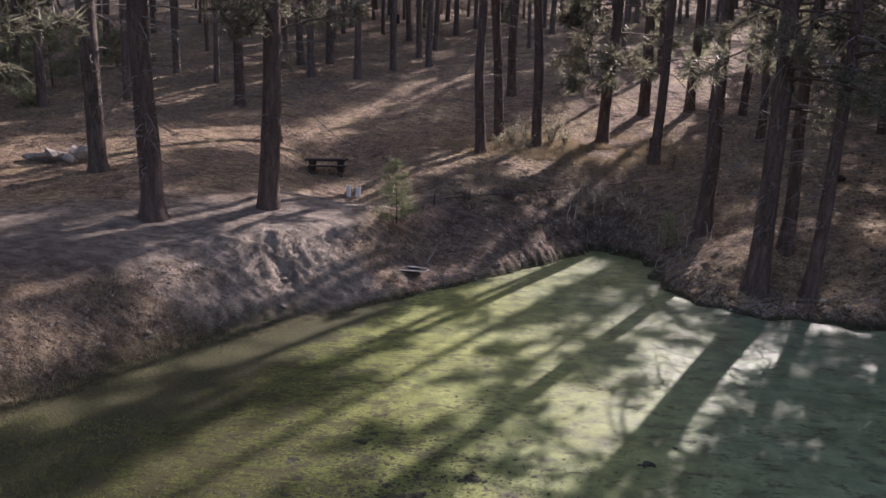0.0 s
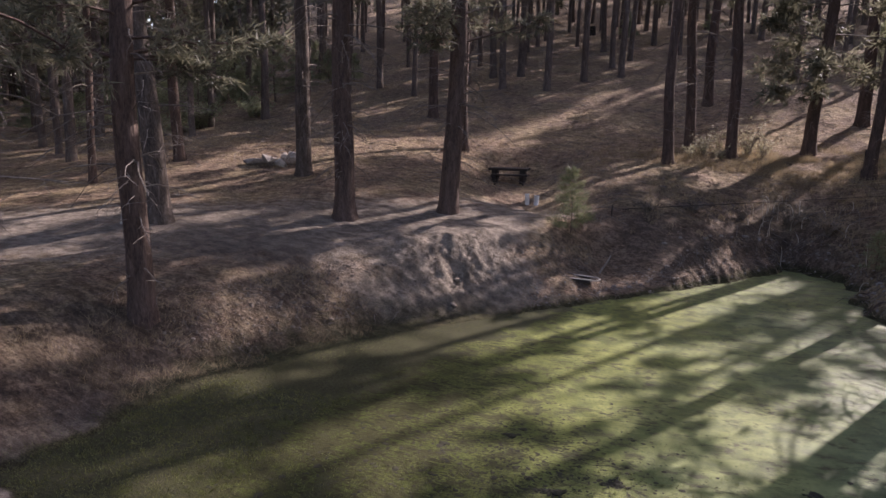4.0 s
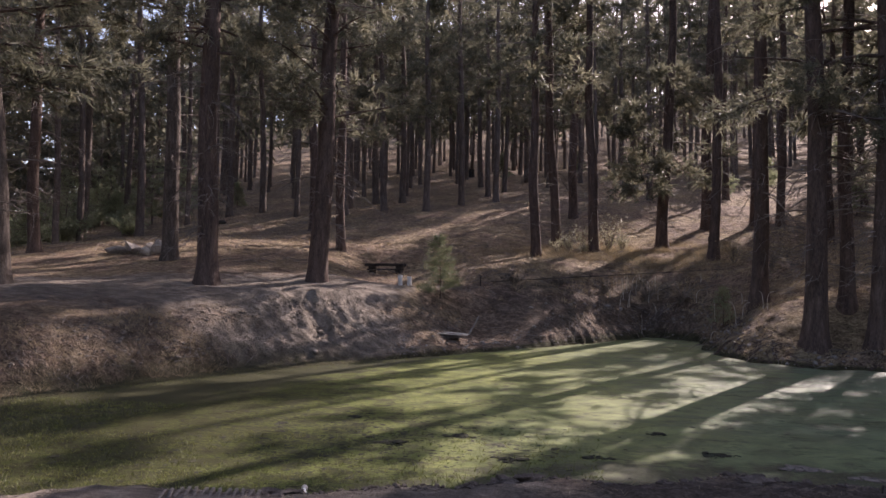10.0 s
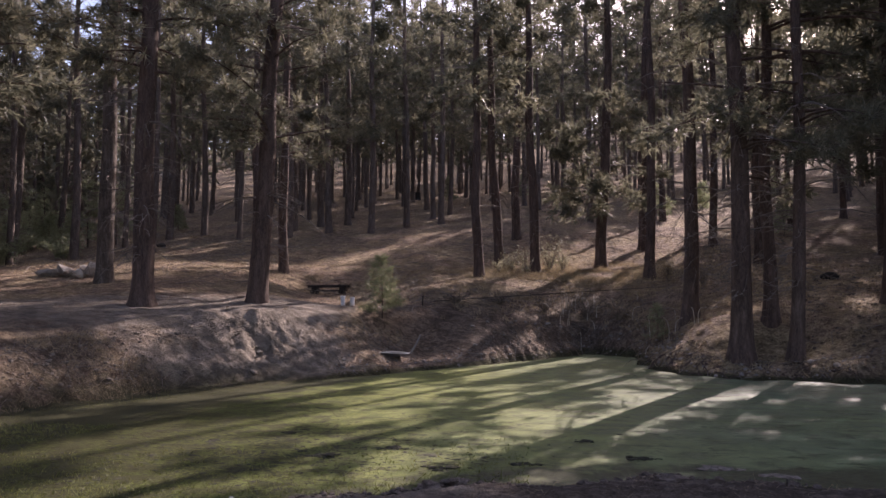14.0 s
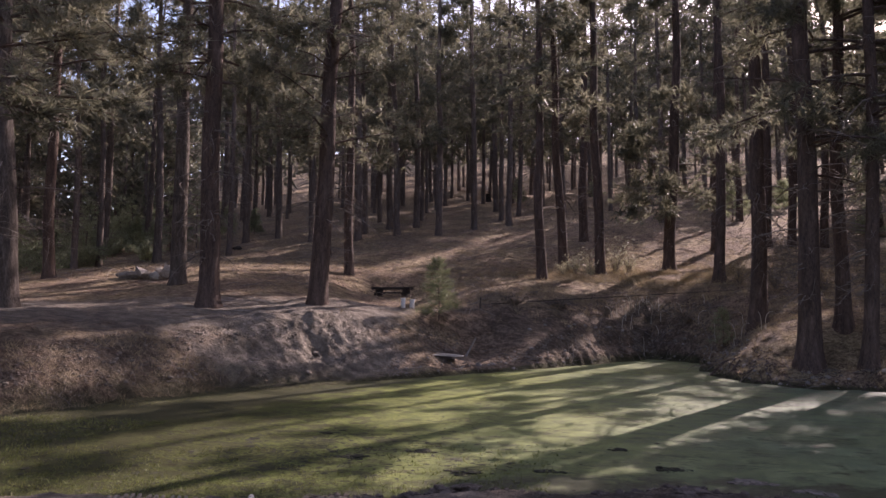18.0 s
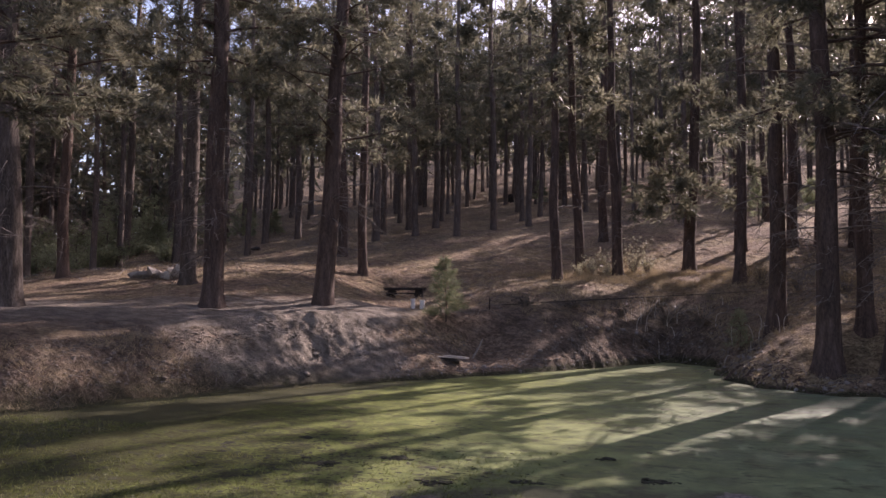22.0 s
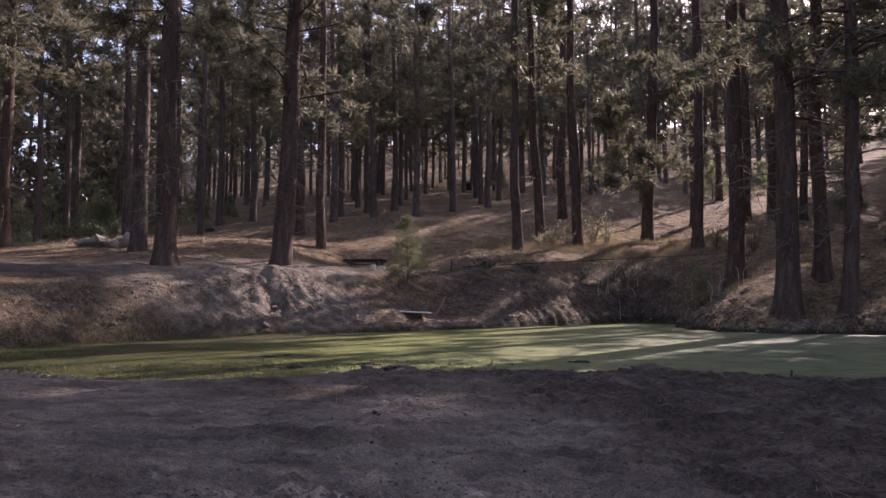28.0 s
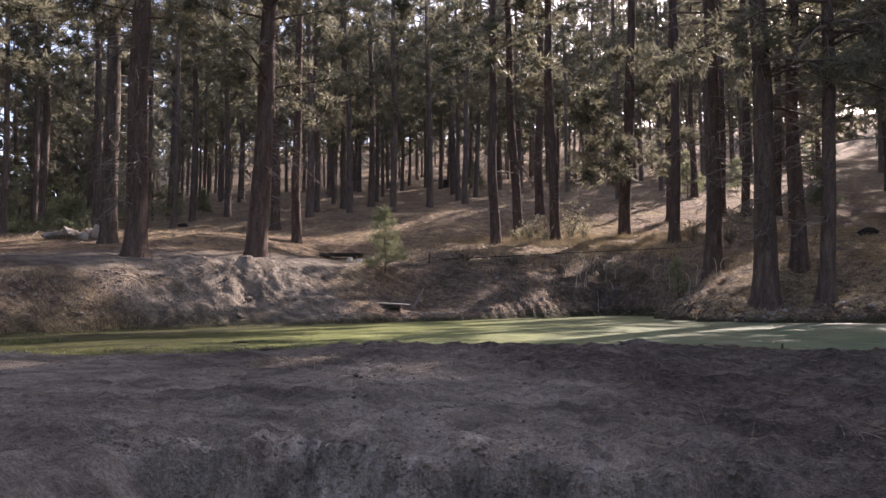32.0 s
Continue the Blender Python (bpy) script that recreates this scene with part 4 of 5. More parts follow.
for x, y, w, h in ((7.3, 24.2, 1.5, 1.3), (8.4, 23.0, 1.2, 0.9), (6.5, 26.5, 1.2, 0.8)):
    bush(x, y, w, h, int(x * 7), DRY_GRASS, "dry twiggy brown bush on the slope", 350, 0.05, 22)
for x, y, w, h in ((1.9, 23.6, 1.4, 0.6), (3.3, 23.7, 1.5, 0.75), (4.3, 23.0, 1.2, 0.7), (-0.9, 21.4, 1.2, 0.4), (0.4, 22.6, 1.3, 0.4)):
    bush(x, y, w, h, int(x * 9 + 70), DARK_LEAF, "low dark leafless brush in the hollow", 160, 0.045, 42, "brush")
west = np.random.default_rng(17)
for i in range(22):
    x = west.uniform(-50, -24)
    y = -x * west.uniform(0.85, 1.3) + 4
    bush(x, y, west.uniform(2.2, 4.2), west.uniform(1.0, 2.4), 200 + i, SHRUB, "green leafy shrub under the distant pines", 1500, 0.085, 20, "shrub")
for i in range(26):
    x, y = west.uniform(-50, -25), west.uniform(28, 60)
    young_conifer(x, y, west.uniform(2.0, 5.0), 300 + i, SHRUB, "young green conifer in the far undergrowth", blades=8, needle=0.3, width=0.035, whorls=11, wide=0.3)
for i, (x, y) in enumerate(((13.0, 52.0), (-8.5, 70.0), (9.0, 47.0), (20.0, 60.0), (14.5, 39.0), (-1.0, 74.0), (24, 48), (6, 84))):
    young_conifer(x, y, 2.2 + 0.4 * (i % 4), 330 + i, SHRUB, "young green conifer on the far hillside", blades=6, needle=0.35, width=0.05, whorls=9)

# ---------- things on the far bank ----------


def boulder(x, y, r, seed, squash, turn, sink=0.25):
    """A broken rock with flat faces and sharp edges."""
    rr = np.random.default_rng(seed + 500)
    bm = bmesh.new()
    for v in unit(rr.normal(0, 1, (15, 3))) * rr.uniform(0.75, 1.15, (15, 1)):
        bm.verts.new((r * squash[0] * v[0], r * squash[1] * v[1], r * squash[2] * v[2]))
    bmesh.ops.convex_hull(bm, input=bm.verts[:])
    bmesh.ops.delete(bm, geom=[v for v in bm.verts if not v.link_faces], context="VERTS")
    bmesh.ops.bevel(bm, geom=bm.edges[:], offset=0.012, segments=1, affect="EDGES")
    ob = part("boulder", bm, PALE_ROCK if seed in (1, 5) else STONE)
    ob.matrix_world = Matrix.Translation((x, y, height(x, y) + r * squash[2] * (1 - sink))) @ Matrix.Rotation(turn, 4, "Z") @ Matrix.Rotation(turn * 0.3, 4, "X")
    return tagged(ob, "angular tan boulder in a pile beside the dirt track", "rock", "boulder pile")


for row in ((-13.55, 21.2, 0.36, 1, (1.0, 0.42, 0.95), 0.5), (-13.95, 21.25, 0.34, 2, (1.15, 0.6, 0.8), 1.1), (-14.35, 20.85, 0.42, 3, (1.35, 0.9, 0.5), 2.0), (-14.75, 20.5, 0.38, 4, (1.3, 0.8, 0.5), 0.2),
            (-13.85, 20.75, 0.30, 5, (1.2, 0.8, 0.5), 2.7), (-15.1, 20.6, 0.26, 6, (1, 0.8, 0.5), 0.9), (-14.2, 21.5, 0.26, 8, (1, 0.5, 0.9), 1.9)):
    boulder(*row, sink=0.35)


def rustic_table(x, y, turn):
    m = Matrix.Translation((x, y, height(x, y) - 0.02)) @ Matrix.Rotation(turn, 4, "Z")
    t = thing("rustic_table", m, "low dark wooden table with plank bench in the shade", "table")
    for k in range(3):
        part("tabletop_plank", rounded_box(1.62 - 0.04 * (k == 1), 0.225, 0.1, 0.015, (0.02 * (k - 1), 0.235 * (k - 1), 0.6)), DARK_WOOD, t)
    part("bench_plank", rounded_box(1.5, 0.26, 0.06, 0.012, (0.12, -0.68, 0.4)), DARK_WOOD, t)
    for sx in (-0.58, 0.58):
        part("leg", rounded_box(0.22, 0.56, 0.56, 0.02, (sx, 0, 0.27)), DARK_WOOD, t)
        part("bench_support", rounded_box(0.09, 0.74, 0.07, 0.012, (sx, -0.42, 0.335)), DARK_WOOD, t)
        part("bench_leg", rounded_box(0.09, 0.14, 0.42, 0.012, (sx + 0.1, -0.68, 0.17)), DARK_WOOD, t)


rustic_table(-7.1, 27.3, 0.12)


def pipe_stub(x, y, r, tall, label, tilt=0.0, name="pipe_stub", group="white pipe stubs", base=None):
    ob = thing(name, Matrix.Translation((x, y, height(x, y) if base is None else base)) @ Matrix.Rotation(tilt, 4, "Y"), label, "pipe", group)
    body, cap, bore_shade = Geo(), Geo(), Geo()
    body.tube([(0, 0, -0.12), (0, 0, tall * 0.8), (0, 0, tall * 0.8 + 0.002)], [r, r, r * 0.9], 20)
    cap.tube([(0, 0, tall * 0.78), (0, 0, tall * 0.79), (0, 0, tall - 0.004), (0, 0, tall)], [r * 1.02, r * 1.1, r * 1.1, r * 0.98], 20)
    # A flat dark disc stands in for the shade inside the pipe.
    bore_shade.tube([(0, 0, tall), (0, 0, tall + 0.002)], [r * 0.8, r * 0.8], 20)
    part("body", body.geo(), PVC, ob)
    part("collar", cap.geo(), PVC, ob)
    part("bore_shade", bore_shade.geo(), CHAR_AND_BORE, ob, "dark disc painted as the shaded open end")


pipe_stub(-4.96, 22.35, 0.075, 0.36, "upright white plastic pipe stub in the dirt")
pipe_stub(-4.66, 22.42, 0.08, 0.33, "upright white plastic pipe stub beside a sapling", 0.05)
outlet = thing("drain_pipe", look((-0.40, 4.66, 0.035), (-0.62, 5.15, 0.02)) @ Matrix.Rotation(math.pi, 4, "X"), "white plastic drain pipe lying over the pond edge", "pipe")
for name, rows, radii, mat in (("body", (0, 0.30, 0.46), (0.021, 0.021, 0.021), PVC), ("collar", (0.44, 0.445, 0.525, 0.53), (0.022, 0.027, 0.027, 0.024), GREY_WOOD), ("bore_shade", (0.53, 0.532), (0.019, 0.019), CHAR_AND_BORE)):
    g = Geo()
    g.tube([(0, 0, k) for k in rows], radii, 18)
    part(name, g.geo(), mat, outlet, "dark disc painted as the shaded open end" if name == "bore_shade" else "grey end collar" if name == "collar" else "")
pipe_stub(-0.87, 2.67, 0.04, 0.13, "short weathered white pipe stub in the near dirt")


def skiff_frame(x, y, turn):
    """A shallow pale trough with a rounded end, drawn up on the shore."""
    z = height(x, y) - 0.06
    ob = thing("trough", Matrix.Translation((x, y, z)) @ Matrix.Rotation(turn, 4, "Z") @ Matrix.Rotation(0.06, 4, "Y"), "shallow pale wooden trough with rounded end on the shore", "trough")
    ob.scale = (1.3, 1.3, 1.0)
    rim, s = Geo(), np.linspace(-math.pi / 2, math.pi / 2, 9)
    path = [(-0.5, -0.17, 0.07), (-0.2, -0.18, 0.06), (0.2, -0.17, 0.06)] + [(0.34 + 0.14 * math.cos(q), 0.16 * math.sin(q), 0.06) for q in s] + [(0.2, 0.17, 0.06), (-0.2, 0.18, 0.06), (-0.5, 0.17, 0.07)]
    rim.tube(path, [0.015] * len(path), 8)
    part("rim", rim.geo(), GREY_WOOD, ob, "pale worn rim")
    bm = bmesh.new()
    bmesh.ops.create_cube(bm, size=1, matrix=Matrix.Translation((-0.08, 0, -0.02)) @ Matrix.Diagonal((0.84, 0.3, 0.05, 1)))
    bmesh.ops.bevel(bm, geom=bm.edges[:], offset=0.02, segments=2, affect="EDGES")
    part("bottom", bm, DARK_WOOD, ob)
    for sy in (-0.165, 0.165):
        part("side_board", rounded_box(0.78, 0.018, 0.08, 0.005, (-0.1, sy, 0.005)), DARK_WOOD, ob)
    part("thwart", rounded_box(0.05, 0.32, 0.02, 0.004, (-0.12, 0, 0.04)), DARK_WOOD, ob)


skiff_frame(-2.15, 17.0, 0.12)


def stick(name, a, b, r, mat, label, category="branch", group="", bend=0.03):
    a, b = Vector(a), Vector(b)
    g = Geo()
    s = np.linspace(0, 1, 7)
    L = (b - a).length
    path = [tuple((b - a) * k + Vector((bend * L * math.sin(k * 4 + a.x), bend * L * math.sin(k * 5 + a.y), 0)) * min(1, 4 * k * (1 - k) + 0.1)) for k in s]
    g.tube(path, r * (1 - 0.45 * s), 7)
    ob = part(name, g.geo(), mat, smooth=True)
    ob.location = a
    return tagged(ob, label, category, group)


stick("leaning_post", (-1.8, 18.25, height(-1.8, 18.25) - 0.16), (-1.46, 18.3, height(-1.8, 18.25) + 0.5), 0.036, POST_WOOD, "leaning grey wooden post at the water's edge", "post", bend=0.02)
stick("peg", (4.25, 5.95, height(4.25, 5.95) - 0.05), (4.26, 5.95, height(4.25, 5.95) + 0.07), 0.012, DARK_WOOD, "small dark peg on the near bank", "peg", bend=0.0)
stick("short_post", (-1.85, 20.6, height(-1.85, 20.6) - 0.1), (-1.82, 20.6, height(-1.85, 20.6) + 0.36), 0.03, DARK_WOOD, "short dark post on the bank", "post", bend=0.0)
za, zb = height(-1.6, 21.2), height(6.2, 24.9)
stick("fallen_pole", (-1.6, 21.2, za + 0.03), (6.2, 24.9, zb + 0.08), 0.016, DARK_WOOD, "long thin fallen pole lying across the hollow", "log", bend=0.008)


def stump(x, y, r, tall, mat, label, name="stump"):
    ob = thing(name, Matrix.Translation((x, y, height(x, y))), label, "stump")
    side, top = Geo(), Geo()
    z = np.array([-0.15, 0.0, 0.08, 0.2 * tall, 0.6 * tall, tall])
    side.tube([(0.02 * math.sin(k * 5), 0, k) for k in z], r * np.array([1.5, 1.35, 1.2, 1.05, 0.98, 0.95]), 14)
    top.tube([(0.0, 0, tall), (0.0, 0, tall + 0.01)], [r * 0.84, r * 0.8], 14)
    part("side", side.geo(), mat, ob, smooth=True)
    part("cut_face", top.geo(), CUT_WOOD if mat is not CHAR_AND_BORE else CHAR_AND_BORE, ob)


stump(-12.9, 75.9, 0.32, 0.85, CHAR_AND_BORE, "charred black stump on the hillside")
stump(6.0, 28.0, 0.2, 0.8, CHAR_AND_BORE, "broken dark stump among dry stalks")
stump(-13.05, 12.7, 0.1, 0.28, GREY_WOOD, "small pale broken stump beside a pine")
chunk = part("log_chunk", lump(0.2, 4.4, (1.3, 0.7, 0.7), 3), CHAR_AND_BORE)
chunk.location = (11.16, 23.8, height(11.16, 23.8) + 0.08)
tagged(chunk, "dark charred chunk of log on the slope", "log")
chunk = part("log_chunk", lump(0.24, 6.4, (1.5, 0.7, 0.6), 3), DARK_WOOD)
chunk.location = (-22.0, 39.2, height(-22.0, 39.2) + 0.08)
tagged(chunk, "dark fallen chunk of log on the flat", "log")

reeds = np.random.default_rng(33)
for i in range(34):
    x, y = reeds.uniform(2.0, 5.1), reeds.uniform(22.6, 25.2)
    if i > 24:
        x, y = reeds.uniform(4.6, 6.2), reeds.uniform(19.2, 22)
    z, tall, az = height(x, y), reeds.uniform(0.3, 0.65), reeds.uniform(0, 6.28)
    g = Geo()
    bend = reeds.uniform(0.8, 3.4)
    path, at, up = [(0, 0, -0.05)], np.zeros(3), reeds.normal(0, 0.15)
    for k in range(7):
        at = at + tall / 6 * np.array([math.sin(up) * math.cos(az), math.sin(up) * math.sin(az), math.cos(up)])
        path.append(tuple(at))
        up, az = up + bend / 7 * (k / 3), az + reeds.normal(0, 0.25)
    g.tube(path, np.linspace(0.012, 0.004, 8), 5)
    ob = part("dead_stalk", g.geo(), REED)
    ob.location = (x, y, z)
    tagged(ob, "pale dead reed stalk, bent, in the dark hollow", "reed", "dead reed stalks")

# ---------- stones, clods ----------
stones = np.random.default_rng(41)
for x, y, r in ((2.96, 2.24, 0.026), (-4.35, 13.85, 0.09), (-6.15, 11.4, 0.05), (-7.6, 10.6, 0.04), (0.9, 20.9, 0.08), (1.3, 21.6, 0.07), (2.0, 22.3, 0.09), (2.4, 22.6, 0.07), (1.0, 21.2, 0.06), (-0.2, 19.9, 0.07), (0.2, 20.4, 0.06), (1.6, 22.0, 0.06)):
    ob = part("stone", lump(r * 0.85, x * 3.1, (1.2, 0.9, 0.7), 2, 0.6), STONE if y < 3 or y > 16 else CLOD, smooth=True)
    ob.location = (x, y, height(x, y) + r * 0.3)
    tagged(ob, "tan weathered stone lying half buried in dirt", "stone", "loose stones")
for x, y, r in ((3.18, 5.8, 0.09), (3.3, 5.82, 0.05), (1.15, 5.3, 0.08), (1.35, 5.4, 0.07), (0.9, 5.2, 0.05), (2.5, 5.65, 0.04), (-0.55, 4.85, 0.05), (-0.72, 4.7, 0.07)):
    ob = part("dirt_clod", lump(r, x * 5.1 + y, (1.5, 1.0, 0.62), 3, 1.1), DARK_CLOD)
    ob.location = (x, y, height(x, y) + r * 0.12)
    tagged(ob, "crumbly clod of dark earth on the near bank", "clod", "clods on the near bank")

TINY = [(lambda bm: ([v.co.copy() for v in bm.verts], [[v.index for v in f.verts] for f in bm.faces]))(lump(1.0, s, (1.1, 0.9, 0.7), 1, 0.5)) for s in range(5)]


def sprinkle(name, count, place, size, mat, label, category, seed, flat=1.0):
    """Small lumps strewn over an area, joined."""
    r = np.random.default_rng(seed)
    g = Geo()
    for _ in range(count):
        x, y = place(r)
        v, f = TINY[r.integers(0, 5)]
        s, a = size * r.lognormal(0, 0.4), r.uniform(0, 6.28)
        c, n = math.cos(a), math.sin(a)
        d = shore_at(x, y)
        z = height(x, y) if d > 0 else 0.0
        g.add([(x + s * (q.x * c - q.y * n), y + s * (q.x * n + q.y * c), z + s * flat * (q.z + 0.15)) for q in v], f)
    return tagged(part(name, g.geo(), mat), label, category, kind="stuff")


def on_cut_bank(r):
    while True:
        x, y = r.uniform(-8.2, -2.0), r.uniform(8.5, 19)
        if 0.7 < shore_at(x, y) < 2.3:
            return x, y


def on_near_bank(r):
    while True:
        x, y = r.uniform(-6, 7), r.uniform(2.0, 6.4)
        if shore_at(x, y) > 0.02:
            return x, y


def on_far_shore(r):
    while True:
        x, y = r.uniform(-3, 12), r.uniform(15, 23.5)
        if 0.02 < shore_at(x, y) < 0.9:
            return x, y


def on_dark_soil(r):
    while True:
        x, y = r.uniform(1.4, 7), r.uniform(2.3, 6.4)
        if shore_at(x, y) > 0.0 and r.random() < (x - 0.8) / 2.5:
            return x, y


def on_tan_strip(r):
    x = r.uniform(-0.5, 3.6)
    return x, 2.12 + abs(r.normal(0, 0.35))


def on_tan_bank(r):
    while True:
        x, y = r.uniform(-4, 2.6), r.uniform(2.1, 5.6)
        if shore_at(x, y) > 0.02:
            return x, y


def on_edge(r):
    while True:
        x, y = r.uniform(-1, 7), r.uniform(4.6, 6.5)
        if -0.05 < shore_at(x, y) < 0.35:
            return x, y


sprinkle("bank_clods", 1300, on_cut_bank, 0.02, CLOD, "crumbled tan dirt clods on the cut bank", "dirt", 51)
sprinkle("dark_crumbs", 1500, on_dark_soil, 0.0048, DARK_CLOD, "dark crumbs of loose earth on the near bank", "dirt", 52)
sprinkle("strip_crumbs", 1500, on_tan_strip, 0.0036, CLOD, "tan crumbs of dry earth along the broken lip", "dirt", 55)
sprinkle("near_clods", 900, on_tan_bank, 0.006, CLOD, "small dirt crumbs over the near bank", "dirt", 56)
def on_broken_lip(r):
    x = r.uniform(1.6, 3.3)
    return x, 2.01 - 0.05 * math.sin(5 * x) - 0.04 * math.sin(13 * x + 1) + r.normal(0, 0.03)


sprinkle("lip_clods", 800, on_broken_lip, 0.0042, CLOD, "crumbling clods along the broken bank lip", "dirt", 58)
sprinkle("edge_clods", 420, on_edge, 0.02, DARK_CLOD, "dark clods along the bank edge above the water", "dirt", 57)
sprinkle("shore_clods", 420, on_far_shore, 0.03, STONE, "dark clods and roots along the shore", "dirt", 53)


def on_weed(r):
    while True:
        k = r.random()
        x, y = (r.normal(-0.8, 1.2), r.normal(7.4, 0.8)) if k < 0.45 else (r.normal(-1.8, 1.3), r.normal(8.0, 1.1)) if k < 0.7 else (r.uniform(-6, 1.5), r.normal(6.3, 0.7))
        if shore_at(x, y) < -0.1:
            return x, y


sprinkle("floating_debris", 1700, on_weed, 0.018, DEBRIS, "dark rotting debris floating in the duckweed", "debris", 54, 0.14)

def weed_mat(x, y, wide, seed):
    """A torn mat of dead weed and mud that stands a little out of the water."""
    r = np.random.default_rng(seed)
    g = Geo()
    for _ in range(int(500 * wide)):
        a, k = r.uniform(0, 6.28), math.sqrt(r.random())
        ragged = 0.75 + 0.35 * math.sin(3 * a + seed)
        u, v = x + wide * k * ragged * math.cos(a), y + 0.55 * wide * k * ragged * math.sin(a)
        q, f = TINY[r.integers(0, 5)]
        size = 0.011 * r.lognormal(0, 0.45)
        g.add([(u + size * c.x * 1.5, v + size * c.y * 1.5, size * (0.6 * c.z + 0.25)) for c in q], f)
    tagged(part("weed_mat", g.geo(), DEBRIS if seed % 2 else CLOD), "torn mat of dead weed and mud in the pond", "debris", kind="stuff")


for row in ((3.15, 7.3, 0.22, 1), (3.9, 6.95, 0.26, 2), (2.6, 8.2, 0.14, 3), (4.4, 6.7, 0.18, 4), (-1.3, 8.3, 0.13, 5), (-2.1, 7.7, 0.10, 7), (0.3, 7.5, 0.2, 9), (-0.4, 7.0, 0.22, 11), (1.0, 6.6, 0.2, 13), (1.9, 6.9, 0.16, 15)):
    weed_mat(*row)

# tread marks pressed into the near bank
treads = thing("tread_marks", Matrix(), "row of machine tread ridges pressed in dry dirt", "tracks", kind="stuff")
for i in range(13):
    k = i / 12
    x, y = -1.36 + 0.6 * k, 4.16 + 0.40 * k
    ridge = part("tread_ridge", rounded_box(0.03, 0.15, 0.075, 0.012), CLOD, treads)
    ridge.matrix_world = Matrix.Translation((x, y, height(x, y) - 0.012)) @ Matrix.Rotation(0.25 + 0.2 * math.sin(i * 2.1), 4, "Z") @ Matrix.Rotation(0.2, 4, "X")
for i in range(10):
    x, y = -1.9 + 0.075 * i, 2.75 + 0.02 * i
    ridge = part("tread_ridge", rounded_box(0.02, 0.1, 0.03, 0.008), CLOD, treads)
    ridge.matrix_world = Matrix.Translation((x, y, height(x, y) + 0.004)) @ Matrix.Rotation(0.3, 4, "Z")

# ---------- grass, twigs, litter ----------


def grass(name, count, place, tall, width, mat, label, seed, per=7, spread=0.05, lie=0.5):
    r = np.random.default_rng(seed)
    base = []
    for _ in range(count):
        x, y = place(r)
        d = shore_at(x, y)
        base.append((x, y, height(x, y) if d > 0 else 0.0))
    b = np.repeat(np.array(base), per, 0) + np.c_[r.normal(0, spread, (count * per, 2)), np.full(count * per, 0.003 if lie > 2 else -0.01)]
    way = unit(np.c_[r.normal(0, lie, (count * per, 2)), np.ones(count * per)])
    ln = tall * r.lognormal(0, 0.35, (count * per, 1))
    side = unit(np.cross(way, r.normal(0, 1, (count * per, 3))))
    g = Geo()
    g.blades(b, b + way * ln, np.full(count * per, width), side)
    return tagged(part(name, g.geo(), mat), label, "grass", kind="stuff")


def on_slope(r):
    while True:
        x, y = (r.normal(2.5, 5.0), r.normal(27, 3.6)) if r.random() < 0.5 else (r.normal(3.0, 2.6), r.normal(29.5, 1.2))
        if shore_at(x, y) > 0.8 and noise.noise(Vector((x * 0.5, y * 0.5, 3))) > -0.1:
            return x, y


def on_right_bank(r):
    while True:
        x, y = r.uniform(4.3, 12), r.uniform(15, 23)
        if 0.05 < shore_at(x, y) < 3.5:
            return x, y


def on_hillside(r):
    x, y = r.uniform(-26, 16), r.uniform(20, 52)
    return (x, y) if noise.noise(Vector((x * 0.25, y * 0.25, 9))) > 0.05 else (r.uniform(-24, 14), r.uniform(22, 40))


def on_pond_rim(r):
    while True:
        x, y = r.uniform(-7.6, 2), r.uniform(3.8, 8.5)
        d = shore_at(x, y)
        if -2.4 < d < 0.06 and (r.random() < 0.2 + math.exp(d / 0.5) or x < -4):
            return x, y


def on_left_shore(r):
    while True:
        x, y = r.uniform(-8.6, -2), r.uniform(4.5, 18)
        if -0.5 < shore_at(x, y) < 0.35:
            return x, y


def on_left_bank(r):
    while True:
        x, y = r.uniform(-9.6, -5.0), r.uniform(6.5, 13)
        if 0.35 < shore_at(x, y) < 2.4 and noise.noise(Vector((x * 0.9, y * 0.9, 5))) > -0.05:
            return x, y


def on_lip(r):
    return r.uniform(1.6, 3.3), r.normal(2.08, 0.05)


def hanging_roots(seed, count):
    """Roots and straw that hang over the broken lip of the near bank."""
    r = np.random.default_rng(seed)
    g = Geo()
    for _ in range(count):
        x = r.uniform(1.65, 3.2)
        y = 2.06 - 0.05 * math.sin(5 * x) - 0.04 * math.sin(13 * x + 1)
        z = height(x, y + 0.08) + r.uniform(-0.03, 0.01)
        ln, dx = r.lognormal(-3.3, 0.5), r.normal(0, 0.7)
        path = [(x, y + 0.06, z), (x + 0.3 * dx * ln, y - 0.02, z - 0.15 * ln), (x + 0.7 * dx * ln + r.normal(0, 0.006), y - 0.05, z - 0.6 * ln), (x + dx * ln, y - 0.06 + r.normal(0, 0.015), z - ln)]
        w = r.uniform(0.0004, 0.0011)
        g.tube(path, [w, w, 0.7 * w, 0.3 * w], 3, False)
    return tagged(part("hanging_roots", g.geo(), DRY_GRASS), "dry roots hanging from the broken bank lip", "roots", kind="stuff")


hanging_roots(68, 70)


grass("slope_grass", 3200, on_slope, 0.19, 0.014, DRY_GRASS, "dry golden grass tufts on the slope", 61, 8, 0.08, 0.7)
grass("bank_grass", 1100, on_right_bank, 0.13, 0.009, DRY_GRASS, "dry grass and needles on the shore bank", 62, 8, 0.07, 0.8)
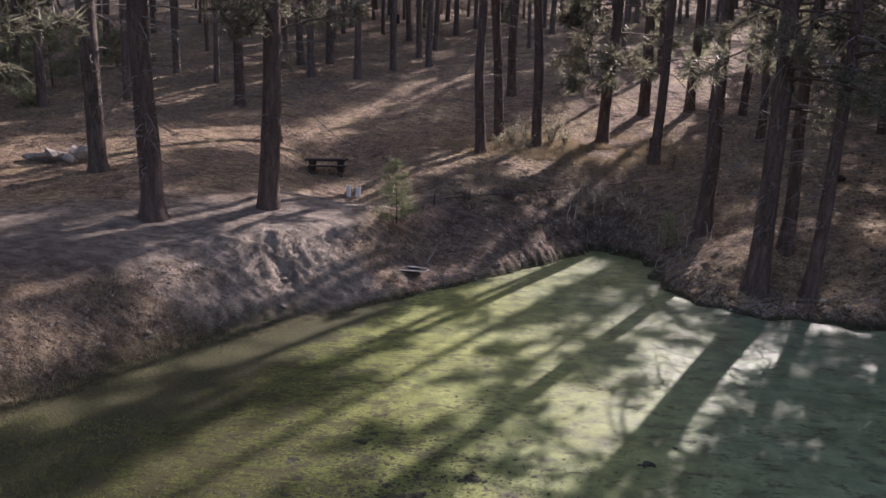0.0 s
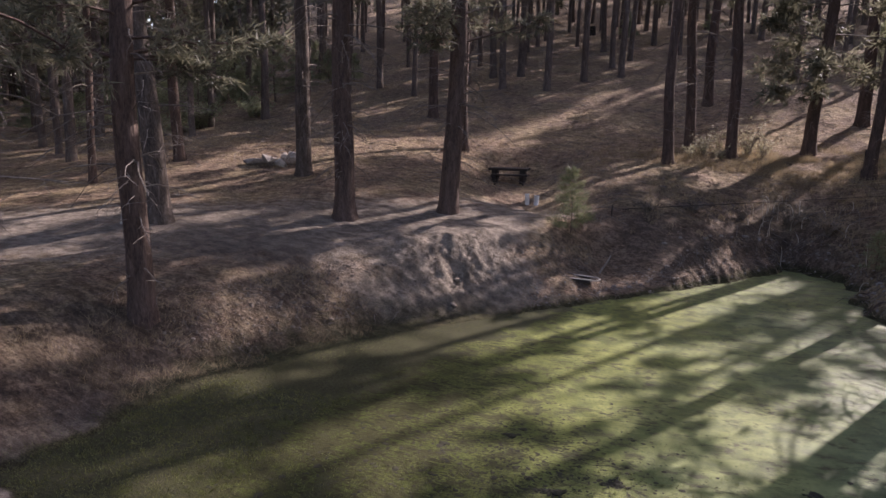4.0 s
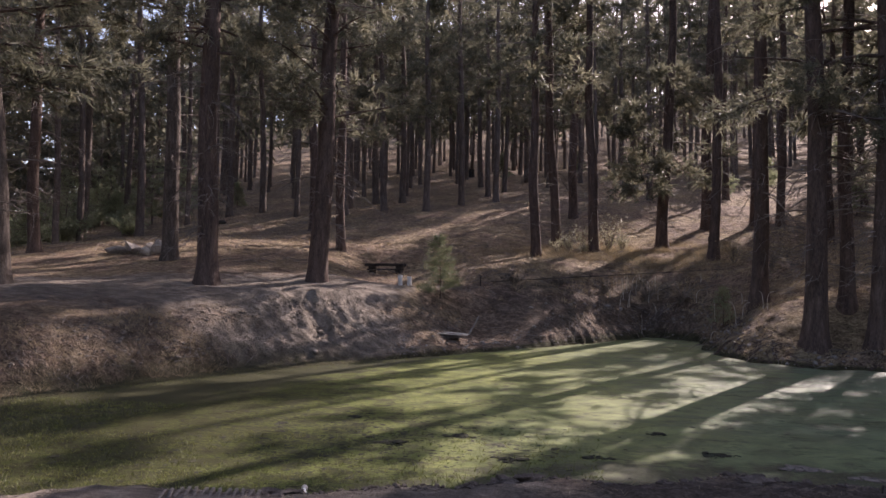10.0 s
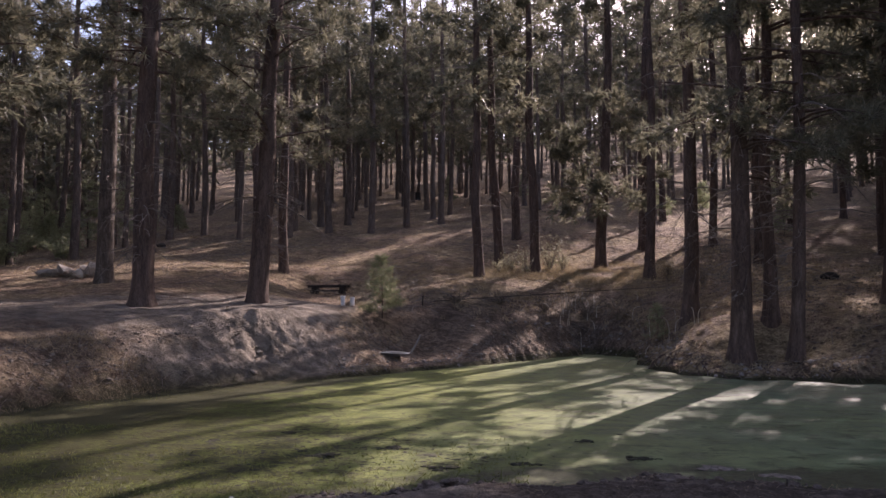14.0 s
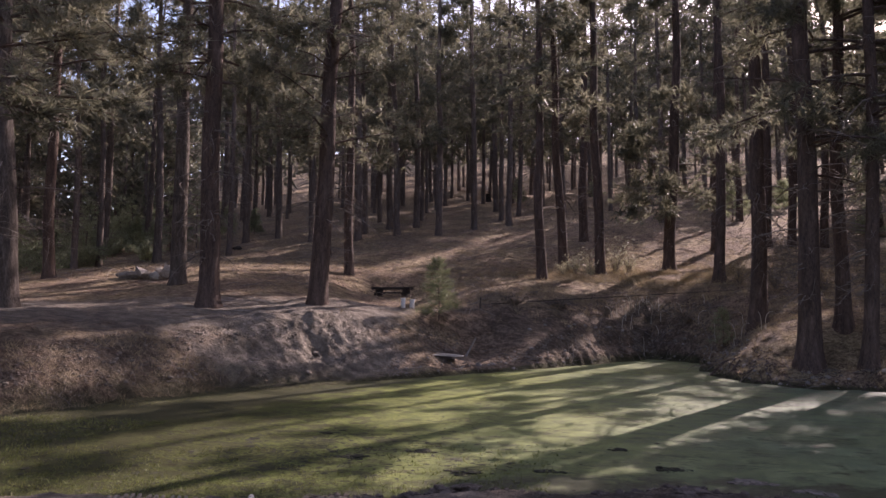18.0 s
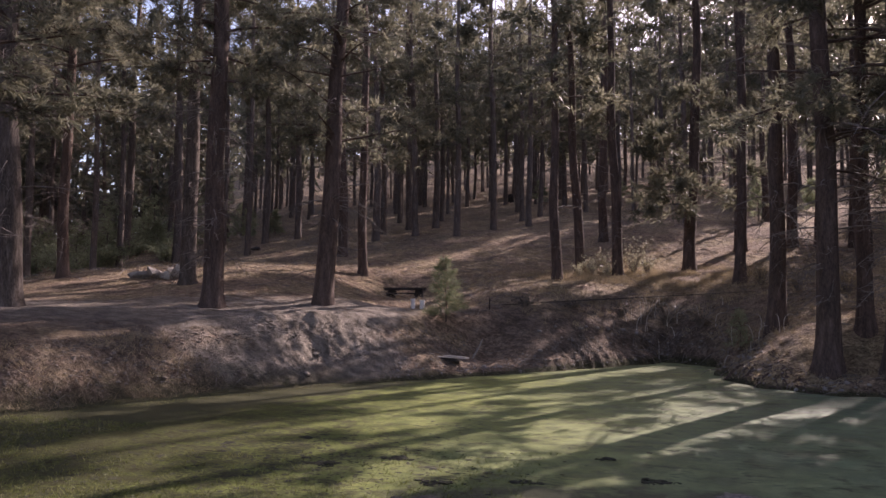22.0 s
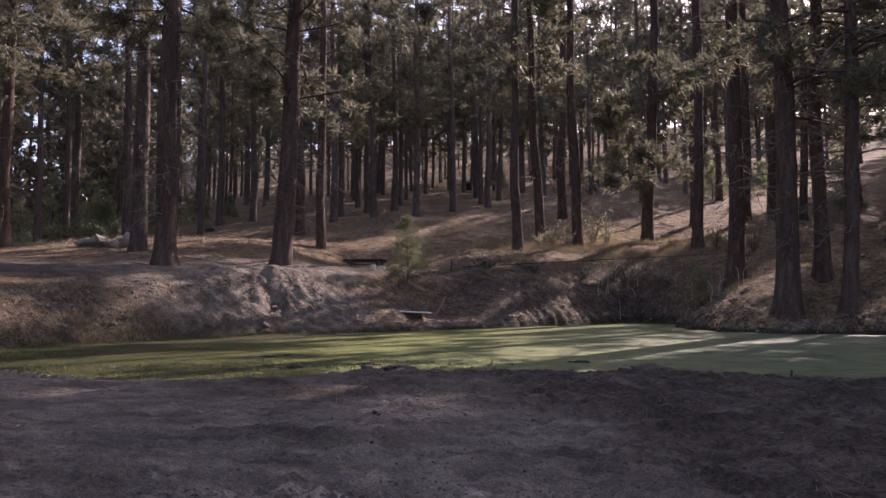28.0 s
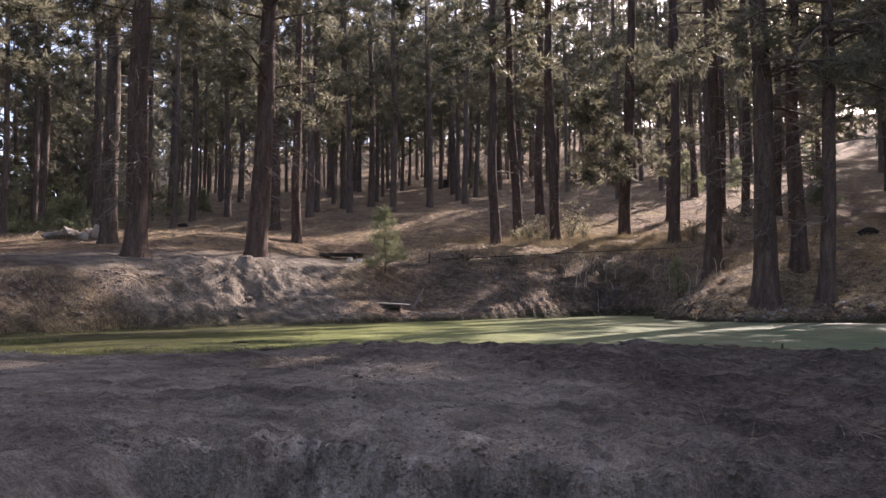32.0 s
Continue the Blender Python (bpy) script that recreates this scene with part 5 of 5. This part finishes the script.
grass("hill_grass", 4400, on_hillside, 0.15, 0.016, DRY_GRASS, "sparse dry grass and litter on the hillside", 63, 6, 0.12, 0.9)
grass("pond_grass", 3000, on_pond_rim, 0.045, 0.010, POND_GRASS, "short green grass in the shallow pond rim", 64, 8, 0.035, 0.9)
grass("shore_grass", 1100, on_left_shore, 0.04, 0.004, POND_GRASS, "dark green grass along the pond shore", 65, 7, 0.06, 0.6)
grass("bank_straw", 900, on_left_bank, 0.14, 0.006, DRY_GRASS, "dry straw tufts on the dirt bank", 94, 7, 0.07, 0.9)
grass("lip_grass", 16, on_lip, 0.028, 0.0025, DRY_GRASS, "dry roots and straw hanging at the broken lip", 66, 4, 0.03, 1.2)
grass("near_straw", 380, on_near_bank, 0.06, 0.0028, DRY_GRASS, "straw and pine needles strewn on the near bank", 67, 3, 0.05, 3.5)
grass("soil_straw", 520, on_dark_soil, 0.08, 0.003, DRY_GRASS, "loose straw lying on the dark earth", 69, 2, 0.06, 4.0)


def twigs(name, count, place, length, thick, mat, label, seed):
    r = np.random.default_rng(seed)
    g = Geo()
    for _ in range(count):
        x, y = place(r)
        a, ln = r.uniform(0, 6.28), length * r.lognormal(0, 0.5)
        x2, y2 = x + ln * math.cos(a), y + ln * math.sin(a)
        z1, z2 = (height(u, v) if shore_at(u, v) > 0 else 0.0 for u, v in ((x, y), (x2, y2)))
        mid = ((x + x2) / 2 + r.normal(0, 0.08 * ln), (y + y2) / 2 + r.normal(0, 0.08 * ln), (z1 + z2) / 2 + 0.12 * ln)
        g.tube([(x, y, z1 + thick * 0.6), mid, (x2, y2, z2 + thick)], [thick, thick * 0.8, thick * 0.4], 4, False)
    return tagged(part(name, g.geo(), mat), label, "twigs", kind="stuff")


twigs("slope_twigs", 420, on_slope, 0.45, 0.011, TWIG, "fallen grey twigs on the slope", 71)
twigs("hill_twigs", 1300, on_hillside, 0.55, 0.014, TWIG, "fallen branches scattered over the hillside", 72)
twigs("shore_twigs", 320, on_far_shore, 0.28, 0.010, TWIG, "dead sticks and roots along the shore", 73)
twigs("near_twigs", 120, on_near_bank, 0.12, 0.0028, TWIG, "thin twigs on the near bank", 74)
twigs("bank_twigs", 120, on_cut_bank, 0.25, 0.008, TWIG, "sticks and roots in the cut bank", 75)


def shore_roots(seed, count):
    """Bare roots that reach from the shore pines down to the water."""
    r = np.random.default_rng(seed)
    g = Geo()
    for _ in range(count):
        x, y = r.uniform(4.6, 8.6), r.uniform(15.4, 20.5)
        d = shore_at(x, y)
        if not 0.05 < d < 1.1:
            continue
        a, ln = r.uniform(3.3, 5.6), r.uniform(0.3, 0.9)
        path = []
        for k in np.linspace(0, 1, 6):
            u, v = x + ln * k * math.cos(a) + 0.05 * math.sin(9 * k + x), y + ln * k * math.sin(a) + 0.05 * math.sin(7 * k + y)
            path.append((u, v, max(height(u, v), -0.03) + 0.02 * math.sin(3.1 * k)))
        w = r.uniform(0.008, 0.022)
        g.tube(path, w * np.linspace(1, 0.4, 6), 5, False)
    return tagged(part("shore_roots", g.geo(), BARK), "bare dark roots reaching down to the water", "roots", kind="stuff")


shore_roots(81, 260)


def on_east_slope(r):
    while True:
        x, y = r.uniform(8, 19), r.uniform(16, 30)
        if shore_at(x, y) > 0.6:
            return x, y


grass("east_grass", 2200, on_east_slope, 0.13, 0.012, DRY_GRASS, "dry grass and needle litter on the east slope", 91, 6, 0.1, 1.0)
twigs("east_twigs", 420, on_east_slope, 0.4, 0.011, TWIG, "fallen twigs on the east slope", 92)
sprinkle("slope_cones", 700, on_east_slope, 0.035, DARK_CLOD, "dark cones and clods among the slope litter", "litter", 93)
